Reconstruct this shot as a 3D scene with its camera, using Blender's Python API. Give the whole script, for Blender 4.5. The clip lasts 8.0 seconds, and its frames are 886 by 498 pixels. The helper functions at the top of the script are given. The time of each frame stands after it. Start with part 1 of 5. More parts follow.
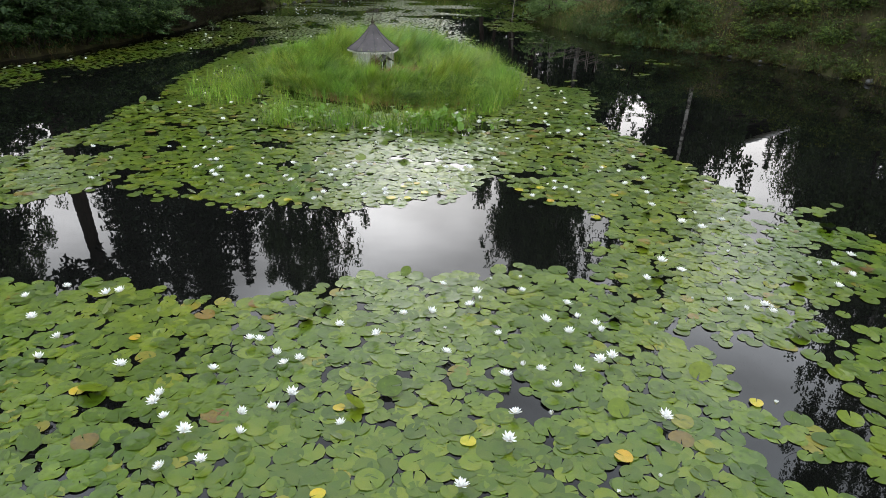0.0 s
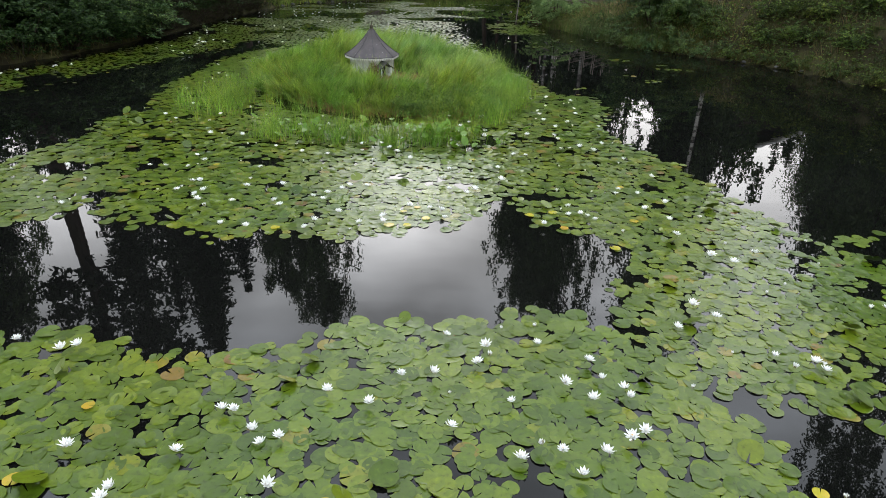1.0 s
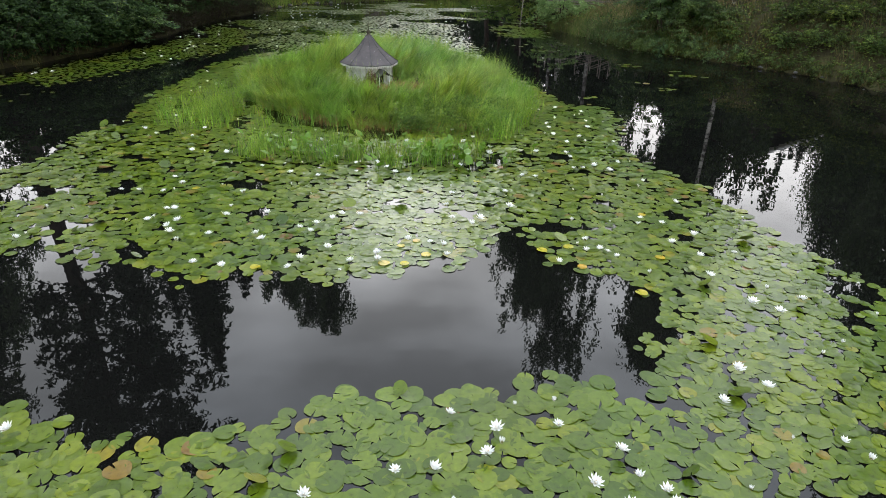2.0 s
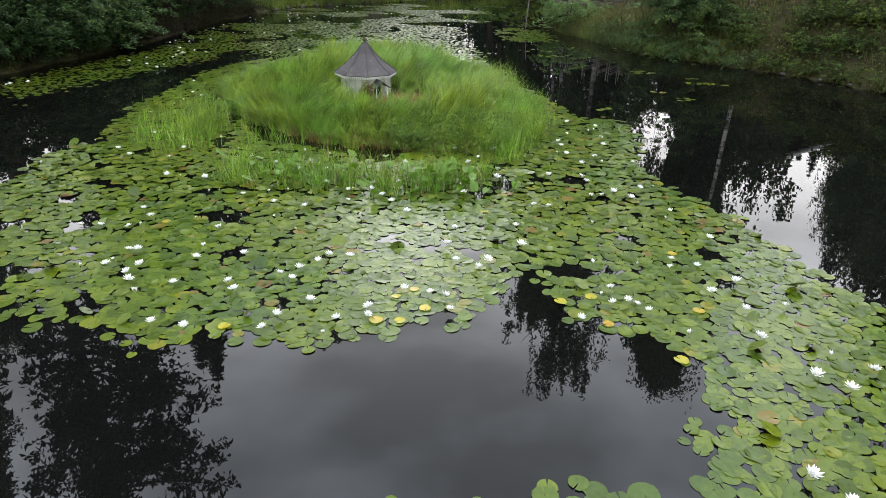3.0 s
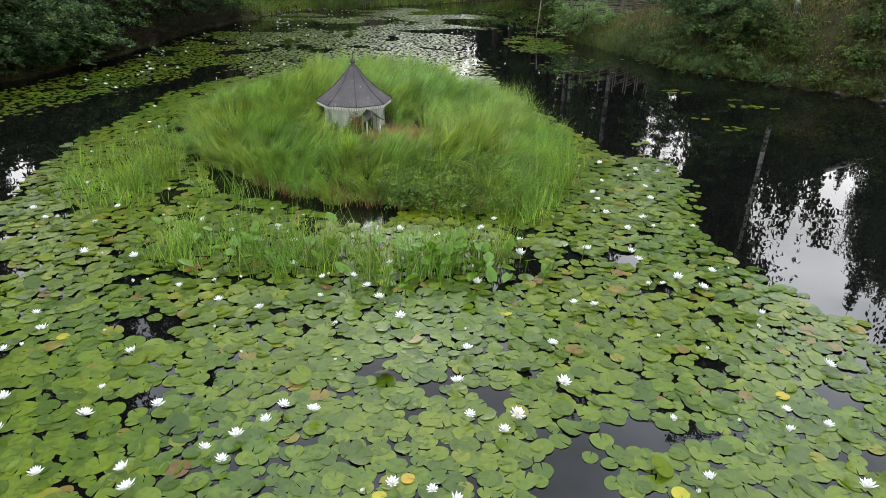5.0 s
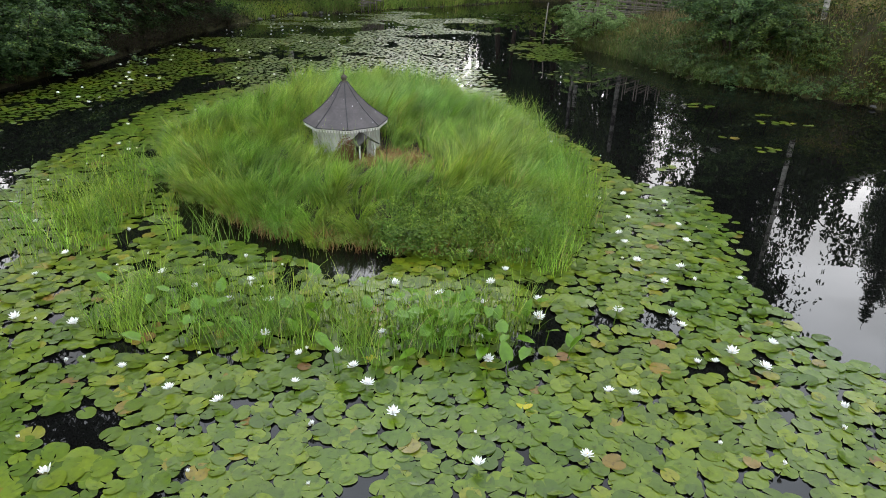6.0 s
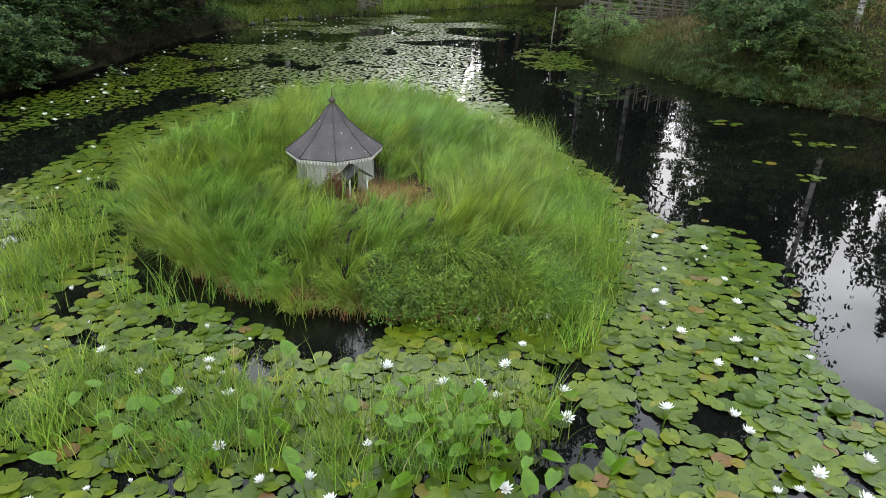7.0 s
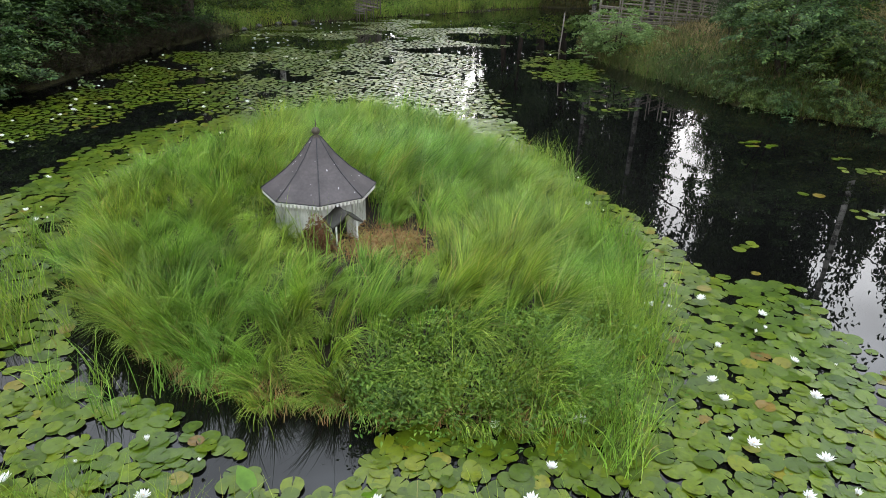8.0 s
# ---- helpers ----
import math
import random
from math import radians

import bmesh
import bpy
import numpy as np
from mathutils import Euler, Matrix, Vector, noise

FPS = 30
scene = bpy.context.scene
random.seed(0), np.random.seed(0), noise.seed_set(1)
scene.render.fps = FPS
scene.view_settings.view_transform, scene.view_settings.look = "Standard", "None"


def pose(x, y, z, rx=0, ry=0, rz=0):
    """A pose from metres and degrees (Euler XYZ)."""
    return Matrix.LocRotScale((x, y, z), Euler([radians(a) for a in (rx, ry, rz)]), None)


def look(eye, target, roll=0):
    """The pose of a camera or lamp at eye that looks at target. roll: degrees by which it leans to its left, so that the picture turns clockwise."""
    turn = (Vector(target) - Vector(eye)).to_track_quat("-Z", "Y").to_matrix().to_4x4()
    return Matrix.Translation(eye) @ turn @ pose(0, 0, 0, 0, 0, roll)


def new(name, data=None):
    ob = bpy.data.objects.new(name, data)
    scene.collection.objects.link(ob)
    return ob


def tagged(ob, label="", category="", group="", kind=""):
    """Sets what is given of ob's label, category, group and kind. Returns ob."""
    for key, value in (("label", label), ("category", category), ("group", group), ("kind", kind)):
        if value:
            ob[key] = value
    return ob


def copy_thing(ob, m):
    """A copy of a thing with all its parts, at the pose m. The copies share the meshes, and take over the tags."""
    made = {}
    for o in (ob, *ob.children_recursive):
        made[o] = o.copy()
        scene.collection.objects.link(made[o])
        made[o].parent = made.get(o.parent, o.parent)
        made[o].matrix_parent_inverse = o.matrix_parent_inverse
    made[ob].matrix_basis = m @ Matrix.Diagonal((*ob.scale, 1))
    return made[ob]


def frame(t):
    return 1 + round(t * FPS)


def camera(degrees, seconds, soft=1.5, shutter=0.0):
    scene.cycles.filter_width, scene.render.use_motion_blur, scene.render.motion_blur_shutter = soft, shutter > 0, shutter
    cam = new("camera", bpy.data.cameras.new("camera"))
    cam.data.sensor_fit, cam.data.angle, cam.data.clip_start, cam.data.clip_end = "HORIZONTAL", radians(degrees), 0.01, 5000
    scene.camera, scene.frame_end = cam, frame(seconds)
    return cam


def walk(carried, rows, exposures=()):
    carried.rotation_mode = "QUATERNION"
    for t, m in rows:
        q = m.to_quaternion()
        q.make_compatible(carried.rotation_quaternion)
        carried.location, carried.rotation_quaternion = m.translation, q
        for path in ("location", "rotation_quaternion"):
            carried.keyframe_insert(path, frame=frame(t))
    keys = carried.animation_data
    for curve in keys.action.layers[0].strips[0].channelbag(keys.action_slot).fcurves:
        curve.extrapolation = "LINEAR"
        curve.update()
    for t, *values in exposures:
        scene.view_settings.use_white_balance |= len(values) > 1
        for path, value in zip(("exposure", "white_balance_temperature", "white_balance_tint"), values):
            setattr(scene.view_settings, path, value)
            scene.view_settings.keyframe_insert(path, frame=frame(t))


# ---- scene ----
cam = camera(68.0, 8.0, soft=0.9, shutter=0.05)
EXPOSURE = 1.2
PATH = [
    (0, (0.135, -0.389, 2.993), (0.118, 1.422, 2.144), 1.4),
    (0.5, (0.12, 0.022, 3.007), (0.101, 1.833, 2.156), 1.4),
    (1, (0.097, 0.459, 3.012), (0.076, 2.27, 2.162), 1.4),
    (1.5, (0.076, 0.931, 3.024), (0.054, 2.74, 2.173), 1.4),
    (3, (0.049, 2.55, 3.043), (0.015, 4.358, 2.188), 1.15),
    (3.5, (0.019, 3.135, 3.049), (-0.017, 4.942, 2.193), 1.1),
    (4, (-0.009, 3.743, 3.056), (-0.045, 5.549, 2.198), 1.0),
    (4.5, (-0.033, 4.356, 3.06), (-0.071, 6.162, 2.202), 1.0),
    (6, (-0.118, 6.253, 3.061), (-0.161, 8.06, 2.205), 1.0),
    (6.5, (-0.149, 6.915, 3.068), (-0.193, 8.722, 2.212), 1.0),
    (7, (-0.179, 7.575, 3.081), (-0.225, 9.382, 2.225), 1.0),
    (7.5, (-0.217, 8.254, 3.091), (-0.262, 10.06, 2.234), 0.95),
    (8, (-0.263, 8.932, 3.093), (-0.309, 10.74, 2.238), 1.0),
]
walk(cam, [(t, look(eye, target, roll)) for t, eye, target, roll in PATH], exposures=[(0.0, EXPOSURE), (3.5, EXPOSURE + 0.26), (6.0, EXPOSURE + 0.22), (8.0, EXPOSURE + 0.34)])

# ---- sky and light: overcast, the sun behind cloud ahead ----
SUN_EL, SUN_AZ = 18.0, -3.0
DECK_LOW, DECK_HIGH = (8.3, 8.2, 8.3), (6.4, 7.2, 8.3)
world = bpy.data.worlds.new("overcast_sky")
scene.world = world
world.use_nodes = True
wn, wl = world.node_tree.nodes, world.node_tree.links
wn.clear()
sky = wn.new("ShaderNodeTexSky")
sky.sky_type, sky.sun_disc = "NISHITA", False
sky.sun_elevation, sky.sun_rotation = radians(SUN_EL), radians(SUN_AZ)
sky.dust_density, sky.air_density = 4.0, 1.0
grey = wn.new("ShaderNodeHueSaturation")
grey.inputs["Saturation"].default_value = 0.12
wl.new(sky.outputs[0], grey.inputs["Color"])
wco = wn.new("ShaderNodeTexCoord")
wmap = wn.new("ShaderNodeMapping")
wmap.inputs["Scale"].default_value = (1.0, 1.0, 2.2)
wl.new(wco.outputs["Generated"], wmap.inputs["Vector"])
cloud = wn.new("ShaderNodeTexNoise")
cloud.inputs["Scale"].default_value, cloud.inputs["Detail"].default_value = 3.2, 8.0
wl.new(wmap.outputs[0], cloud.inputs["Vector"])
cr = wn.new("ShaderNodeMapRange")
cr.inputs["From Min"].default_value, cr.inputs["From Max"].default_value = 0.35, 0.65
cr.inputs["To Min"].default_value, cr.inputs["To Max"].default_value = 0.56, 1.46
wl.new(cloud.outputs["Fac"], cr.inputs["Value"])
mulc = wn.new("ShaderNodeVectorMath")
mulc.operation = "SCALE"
deck = wn.new("ShaderNodeMix")
deck.data_type = "RGBA"
deck.inputs["Factor"].default_value = 0.88
height = wn.new("ShaderNodeSeparateXYZ")
wl.new(wco.outputs["Generated"], height.inputs[0])
rise = wn.new("ShaderNodeMapRange")
rise.inputs["From Min"].default_value, rise.inputs["From Max"].default_value = 0.25, 0.65
wl.new(height.outputs["Z"], rise.inputs["Value"])
aloft = wn.new("ShaderNodeMix")
aloft.data_type = "RGBA"
aloft.inputs["A"].default_value, aloft.inputs["B"].default_value = (*DECK_LOW, 1), (*DECK_HIGH, 1)
wl.new(rise.outputs[0], aloft.inputs["Factor"])
wl.new(aloft.outputs["Result"], deck.inputs["B"])
wl.new(grey.outputs[0], deck.inputs["A"])
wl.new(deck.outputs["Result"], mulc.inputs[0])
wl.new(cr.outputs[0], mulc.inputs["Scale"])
bg = wn.new("ShaderNodeBackground")
bg.inputs["Strength"].default_value = 0.15
wl.new(mulc.outputs[0], bg.inputs["Color"])
wo = wn.new("ShaderNodeOutputWorld")
wl.new(bg.outputs[0], wo.inputs["Surface"])

sun = new("sun", bpy.data.lights.new("sun", "SUN"))
sun.data.energy, sun.data.angle, sun.data.color = 0.5, radians(120), (1.0, 0.98, 0.95)
az, el = radians(SUN_AZ), radians(SUN_EL)
sun.matrix_world = look((math.sin(az) * math.cos(el) * 50, math.cos(az) * math.cos(el) * 50, math.sin(el) * 50), (0, 0, 0))

# ---- materials ----


def mat(name, rough=0.6, spec=0.5):
    m = bpy.data.materials.new(name)
    m.use_nodes = True
    p = m.node_tree.nodes["Principled BSDF"]
    p.inputs["Roughness"].default_value, p.inputs["Specular IOR Level"].default_value = rough, spec
    return m, m.node_tree.nodes, m.node_tree.links, p


def ramp(n, stops):
    r = n.new("ShaderNodeValToRGB")
    e = r.color_ramp.elements
    while len(e) < len(stops):
        e.new(0.5)
    for k, (pos, col) in zip(e, stops):
        k.position, k.color = pos, (*col, 1)
    return r


def noise_tex(n, l, scale, detail=4.0, coord="Object", rough=0.55, stretch=None):
    c = n.new("ShaderNodeTexCoord")
    t = n.new("ShaderNodeTexNoise")
    t.inputs["Scale"].default_value, t.inputs["Detail"].default_value, t.inputs["Roughness"].default_value = scale, detail, rough
    if stretch:
        mp = n.new("ShaderNodeMapping")
        mp.inputs["Scale"].default_value = stretch
        l.new(c.outputs[coord], mp.inputs["Vector"])
        l.new(mp.outputs[0], t.inputs["Vector"])
    else:
        l.new(c.outputs[coord], t.inputs["Vector"])
    return t


def bump(n, l, p, height, strength=0.3, distance=0.01):
    b = n.new("ShaderNodeBump")
    b.inputs["Strength"].default_value, b.inputs["Distance"].default_value = strength, distance
    l.new(height, b.inputs["Height"])
    l.new(b.outputs[0], p.inputs["Normal"])
    return b


def mix(n, l, fac, a, b, mode="MIX"):
    m = n.new("ShaderNodeMix")
    m.data_type, m.blend_type = "RGBA", mode
    for sock, v in ((m.inputs["Factor"], fac), (m.inputs["A"], a), (m.inputs["B"], b)):
        if isinstance(v, (int, float)):
            sock.default_value = v
        elif isinstance(v, tuple):
            sock.default_value = (*v, 1)
        else:
            l.new(v, sock)
    return m.outputs["Result"]


def leafy(name, stops, rough=0.5, spec=0.4, through_light=0.35, patch=0.6, patch_scale=1.5, hue=0.0):
    """Foliage: colour by leaf, drifting over the plant, with light coming through."""
    m, n, l, p = mat(name, rough, spec)
    g = n.new("ShaderNodeNewGeometry")
    r = ramp(n, stops)
    l.new(g.outputs["Random Per Island"], r.inputs["Fac"])
    t = noise_tex(n, l, patch_scale, 3.0)
    mr = n.new("ShaderNodeMapRange")
    mr.inputs["From Min"].default_value, mr.inputs["From Max"].default_value = 0.3, 0.7
    mr.inputs["To Min"].default_value, mr.inputs["To Max"].default_value = patch, 2 - patch
    l.new(t.outputs["Fac"], mr.inputs["Value"])
    v = n.new("ShaderNodeVectorMath")
    v.operation = "SCALE"
    l.new(r.outputs["Color"], v.inputs[0])
    l.new(mr.outputs[0], v.inputs["Scale"])
    col = v.outputs[0]
    if hue:
        # plants drift between bluish and yellowish green from place to place
        drift = noise_tex(n, l, patch_scale * 0.32, 2.0)
        tint = ramp(n, [(0.36, (1 - hue, 1.0, 1 + 1.3 * hue)), (0.64, (1 + hue, 1.0, 1 - 0.9 * hue))])
        l.new(drift.outputs["Fac"], tint.inputs["Fac"])
        col = mix(n, l, 1.0, col, tint.outputs["Color"], "MULTIPLY")
    l.new(col, p.inputs["Base Color"])
    tr = n.new("ShaderNodeBsdfTranslucent")
    l.new(col, tr.inputs["Color"])
    ms = n.new("ShaderNodeMixShader")
    ms.inputs["Fac"].default_value = through_light
    l.new(p.outputs[0], ms.inputs[1])
    l.new(tr.outputs[0], ms.inputs[2])
    l.new(ms.outputs[0], n["Material Output"].inputs["Surface"])
    return m


def water_material():
    m, n, l, p = mat("pond_water", 0.01, 0.5)
    p.inputs["IOR"].default_value = 1.333
    t = noise_tex(n, l, 0.5, 3.0)
    r = ramp(n, [(0.35, (0.0026, 0.0026, 0.0024)), (0.7, (0.0045, 0.0045, 0.004))])
    l.new(t.outputs["Fac"], r.inputs["Fac"])
    l.new(r.outputs["Color"], p.inputs["Base Color"])
    w = noise_tex(n, l, 1.0, 2.0, stretch=(0.8, 2.6, 1.0))
    bump(n, l, p, w.outputs["Fac"], 0.12, 0.006)
    return m


def pad_material(name, stops, by_object):
    m, n, l, p = mat(name, 0.29, 0.29)
    if by_object:
        rnd = n.new("ShaderNodeObjectInfo").outputs["Random"]
    else:
        rnd = n.new("ShaderNodeNewGeometry").outputs["Random Per Island"]
    r = ramp(n, stops)
    l.new(rnd, r.inputs["Fac"])
    fine = noise_tex(n, l, 26.0, 5.0)
    spots = ramp(n, [(0.28, (0.55, 0.5, 0.42)), (0.42, (0.92, 0.92, 0.95)), (0.58, (1.02, 1.02, 1)), (0.75, (1.35, 1.3, 1.1))])
    l.new(fine.outputs["Fac"], spots.inputs["Fac"])
    col = mix(n, l, 1.0, r.outputs["Color"], spots.outputs["Color"], "MULTIPLY")
    big = noise_tex(n, l, 0.55, 3.0)
    drift = ramp(n, [(0.35, (0.8, 0.92, 0.8)), (0.65, (1.15, 1.06, 1.1))])
    l.new(big.outputs["Fac"], drift.inputs["Fac"])
    col = mix(n, l, 1.0, col, drift.outputs["Color"], "MULTIPLY")
    l.new(col, p.inputs["Base Color"])
    bump(n, l, p, fine.outputs["Fac"], 0.12, 0.003)
    return m


def rough_material(name, stops, scale, rough=0.85, spec=0.25, strength=0.5, distance=0.02, stretch=None, detail=6.0):
    m, n, l, p = mat(name, rough, spec)
    a = noise_tex(n, l, scale, detail, stretch=stretch)
    b = noise_tex(n, l, scale * 7.0, 4.0, stretch=stretch)
    f = mix(n, l, 0.35, a.outputs["Color"], b.outputs["Color"])
    s = n.new("ShaderNodeSeparateColor")
    l.new(f, s.inputs[0])
    r = ramp(n, stops)
    l.new(s.outputs[0], r.inputs["Fac"])
    l.new(r.outputs["Color"], p.inputs["Base Color"])
    bump(n, l, p, s.outputs[0], strength, distance)
    return m


WATER = water_material()
GREENS = [(0.0, (0.036, 0.061, 0.003)), (0.3, (0.052, 0.083, 0.004)), (0.6, (0.069, 0.102, 0.005)), (0.955, (0.099, 0.131, 0.006)), (0.978, (0.14, 0.135, 0.010)), (0.99, (0.13, 0.095, 0.012)), (1.0, (0.11, 0.055, 0.018))]
PAD = pad_material("lily_leaf", GREENS[:5], True)
PAD_FIELD = pad_material("lily_leaf_field", GREENS, False)
PAD_YELLOW = pad_material("lily_leaf_yellowed", [(0.0, (0.36, 0.27, 0.012)), (0.6, (0.28, 0.27, 0.014)), (1.0, (0.34, 0.20, 0.014))], True)
PETAL = leafy("lily_petal", [(0.0, (0.80, 0.80, 0.76)), (1.0, (0.86, 0.86, 0.83))], 0.5, 0.3, 0.25, 0.97)
STAMEN = leafy("lily_stamen", [(0.0, (0.75, 0.42, 0.03)), (1.0, (0.80, 0.52, 0.06))], 0.6, 0.3, 0.1, 0.9)
SEPAL = leafy("lily_sepal", [(0.0, (0.16, 0.19, 0.06)), (1.0, (0.22, 0.18, 0.08))], 0.5, 0.3, 0.2, 0.9)
SEDGE = leafy("sedge", [(0.0, (0.068, 0.127, 0.015)), (0.3, (0.134, 0.235, 0.026)), (0.6, (0.21, 0.347, 0.042)), (0.88, (0.30, 0.44, 0.062)), (0.97, (0.34, 0.38, 0.08)), (1.0, (0.38, 0.28, 0.11))], 0.45, 0.35, 0.38, 0.55, 2.6, 0.14)
STRAW = leafy("dry_grass", [(0.0, (0.24, 0.12, 0.05)), (0.5, (0.36, 0.20, 0.085)), (0.8, (0.26, 0.25, 0.08)), (1.0, (0.42, 0.30, 0.14))], 0.7, 0.2, 0.3, 0.7, 2.0)
TAWNY = leafy("tawny_grass", [(0.0, (0.16, 0.19, 0.055)), (0.4, (0.35, 0.225, 0.125)), (0.75, (0.22, 0.22, 0.08)), (1.0, (0.42, 0.30, 0.18))], 0.7, 0.2, 0.35, 0.55, 0.9)
FRESH = leafy("fresh_grass", [(0.0, (0.13, 0.22, 0.034)), (0.6, (0.215, 0.335, 0.052)), (0.9, (0.32, 0.38, 0.095)), (1.0, (0.40, 0.31, 0.14))], 0.6, 0.2, 0.4, 0.4, 0.5, 0.15)
HERB = leafy("marsh_herb", [(0.0, (0.055, 0.115, 0.014)), (0.7, (0.105, 0.19, 0.022)), (1.0, (0.18, 0.26, 0.04))], 0.5, 0.3, 0.3, 0.6, 3.0, 0.1)
BROADLEAF = leafy("broad_leaf", [(0.0, (0.050, 0.125, 0.006)), (1.0, (0.125, 0.235, 0.012))], 0.35, 0.4, 0.35, 0.75, 2.0)
BANK_GRASS = leafy("bank_grass", [(0.0, (0.034, 0.042, 0.011)), (0.5, (0.064, 0.074, 0.018)), (0.8, (0.105, 0.10, 0.028)), (1.0, (0.19, 0.12, 0.06))], 0.6, 0.3, 0.35, 0.5, 0.6, 0.12)
FOOT_GRASS = leafy("foot_grass", [(0.0, (0.060, 0.090, 0.018)), (0.6, (0.105, 0.145, 0.028)), (0.85, (0.17, 0.17, 0.05)), (1.0, (0.24, 0.16, 0.08))], 0.6, 0.25, 0.35, 0.45, 0.8, 0.15)
MID_LEAF = leafy("alder_leaf", [(0.0, (0.026, 0.055, 0.014)), (0.6, (0.066, 0.120, 0.028)), (1.0, (0.15, 0.22, 0.05))], 0.5, 0.35, 0.3, 0.5, 1.2, 0.14)
# dead twigs, their brown taken near black for the shadow along the shore
BRUSH_LEAF = leafy("shadow_brown_brush", [(0.0, (0.012, 0.009, 0.006)), (0.6, (0.030, 0.022, 0.012)), (0.9, (0.05, 0.045, 0.018)), (1.0, (0.04, 0.07, 0.018))], 0.7, 0.15, 0.2, 0.5, 1.2)
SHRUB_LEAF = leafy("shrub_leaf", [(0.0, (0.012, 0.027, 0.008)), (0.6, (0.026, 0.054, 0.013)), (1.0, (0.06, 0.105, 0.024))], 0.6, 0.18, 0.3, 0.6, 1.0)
WILLOW_LEAF = leafy("willow_leaf", [(0.0, (0.12, 0.20, 0.06)), (0.6, (0.19, 0.29, 0.09)), (1.0, (0.27, 0.37, 0.13))], 0.5, 0.4, 0.35, 0.75, 1.0)
BRIGHT_LEAF = leafy("raspberry_leaf", [(0.0, (0.026, 0.046, 0.008)), (0.6, (0.064, 0.102, 0.016)), (1.0, (0.17, 0.22, 0.034))], 0.55, 0.3, 0.32, 0.4, 0.9, 0.14)
WEED_LEAF = leafy("weed_leaf", [(0.0, (0.075, 0.135, 0.024)), (0.6, (0.15, 0.24, 0.045)), (1.0, (0.26, 0.34, 0.08))], 0.6, 0.25, 0.4, 0.5, 0.8, 0.15)
TREE_LEAF = leafy("tree_leaf", [(0.0, (0.025, 0.05, 0.014)), (0.6, (0.045, 0.08, 0.02)), (1.0, (0.07, 0.11, 0.03))], 0.5, 0.35, 0.25, 0.7, 0.4)
NEEDLE = leafy("conifer_needles", [(0.0, (0.012, 0.028, 0.010)), (1.0, (0.03, 0.055, 0.018))], 0.6, 0.3, 0.1, 0.7, 0.5)
PEAT = rough_material("peat", [(0.3, (0.008, 0.005, 0.003)), (0.55, (0.018, 0.011, 0.006)), (0.75, (0.04, 0.024, 0.013))], 3.0, 0.8, 0.3)
GROUND = rough_material("forest_floor", [(0.25, (0.014, 0.011, 0.007)), (0.45, (0.026, 0.022, 0.010)), (0.58, (0.042, 0.042, 0.014)), (0.78, (0.085, 0.055, 0.028))], 1.3, 0.95, 0.15, 0.8, 0.06)
STONE = rough_material("granite", [(0.3, (0.045, 0.045, 0.042)), (0.6, (0.10, 0.098, 0.09)), (0.8, (0.20, 0.195, 0.18))], 6.0, 0.8, 0.3)
BARK = rough_material("dark_bark", [(0.3, (0.022, 0.016, 0.012)), (0.6, (0.06, 0.045, 0.035)), (0.8, (0.11, 0.085, 0.065))], 5.0, 0.9, 0.2, 0.9, 0.03, (2.5, 2.5, 0.5))
BIRCH = rough_material("birch_bark", [(0.36, (0.03, 0.027, 0.025)), (0.45, (0.10, 0.09, 0.08)), (0.52, (0.44, 0.42, 0.38)), (0.8, (0.66, 0.64, 0.60))], 4.0, 0.7, 0.3, 0.5, 0.01, (0.7, 0.7, 2.4))
POLE_WOOD = rough_material("weathered_pole_wood", [(0.3, (0.10, 0.085, 0.07)), (0.6, (0.22, 0.19, 0.16)), (0.85, (0.36, 0.32, 0.275))], 7.0, 0.85, 0.2, 0.6, 0.01, (2.0, 2.0, 0.35))
VERGE_WOOD = rough_material("bleached_verge_wood", [(0.3, (0.34, 0.325, 0.30)), (0.6, (0.55, 0.53, 0.50)), (0.85, (0.68, 0.66, 0.62))], 5.0, 0.85, 0.2, 0.5, 0.01, (2.0, 2.0, 0.4))
OLD_BIRCH = rough_material("old_birch_bark", [(0.36, (0.02, 0.018, 0.016)), (0.46, (0.06, 0.055, 0.05)), (0.56, (0.20, 0.19, 0.175)), (0.8, (0.36, 0.345, 0.32))], 3.0, 0.8, 0.25, 0.6, 0.012, (0.9, 0.9, 1.8))
LOG_WOOD = rough_material("tarred_logs", [(0.3, (0.03, 0.024, 0.020)), (0.6, (0.075, 0.062, 0.052)), (0.8, (0.13, 0.11, 0.095))], 4.0, 0.85, 0.25, 0.7, 0.02, (0.4, 2.5, 2.5))
ROOF = rough_material("slate_grey_roof_felt", [(0.28, (0.037, 0.030, 0.030)), (0.5, (0.060, 0.050, 0.049)), (0.66, (0.084, 0.071, 0.069)), (0.72, (0.11, 0.098, 0.096)), (0.76, (0.30, 0.29, 0.28))], 5.0, 0.66, 0.4, 0.25, 0.004)
SEAM = rough_material("roof_seam", [(0.3, (0.018, 0.017, 0.019)), (0.8, (0.04, 0.038, 0.042))], 9.0, 0.6, 0.4)
PAINT = rough_material("flaking_white_paint", [(0.25, (0.12, 0.115, 0.095)), (0.38, (0.30, 0.30, 0.26)), (0.50, (0.47, 0.47, 0.43)), (0.8, (0.62, 0.62, 0.58))], 6.0, 0.7, 0.3, 0.4, 0.004, (1.6, 1.6, 0.5))


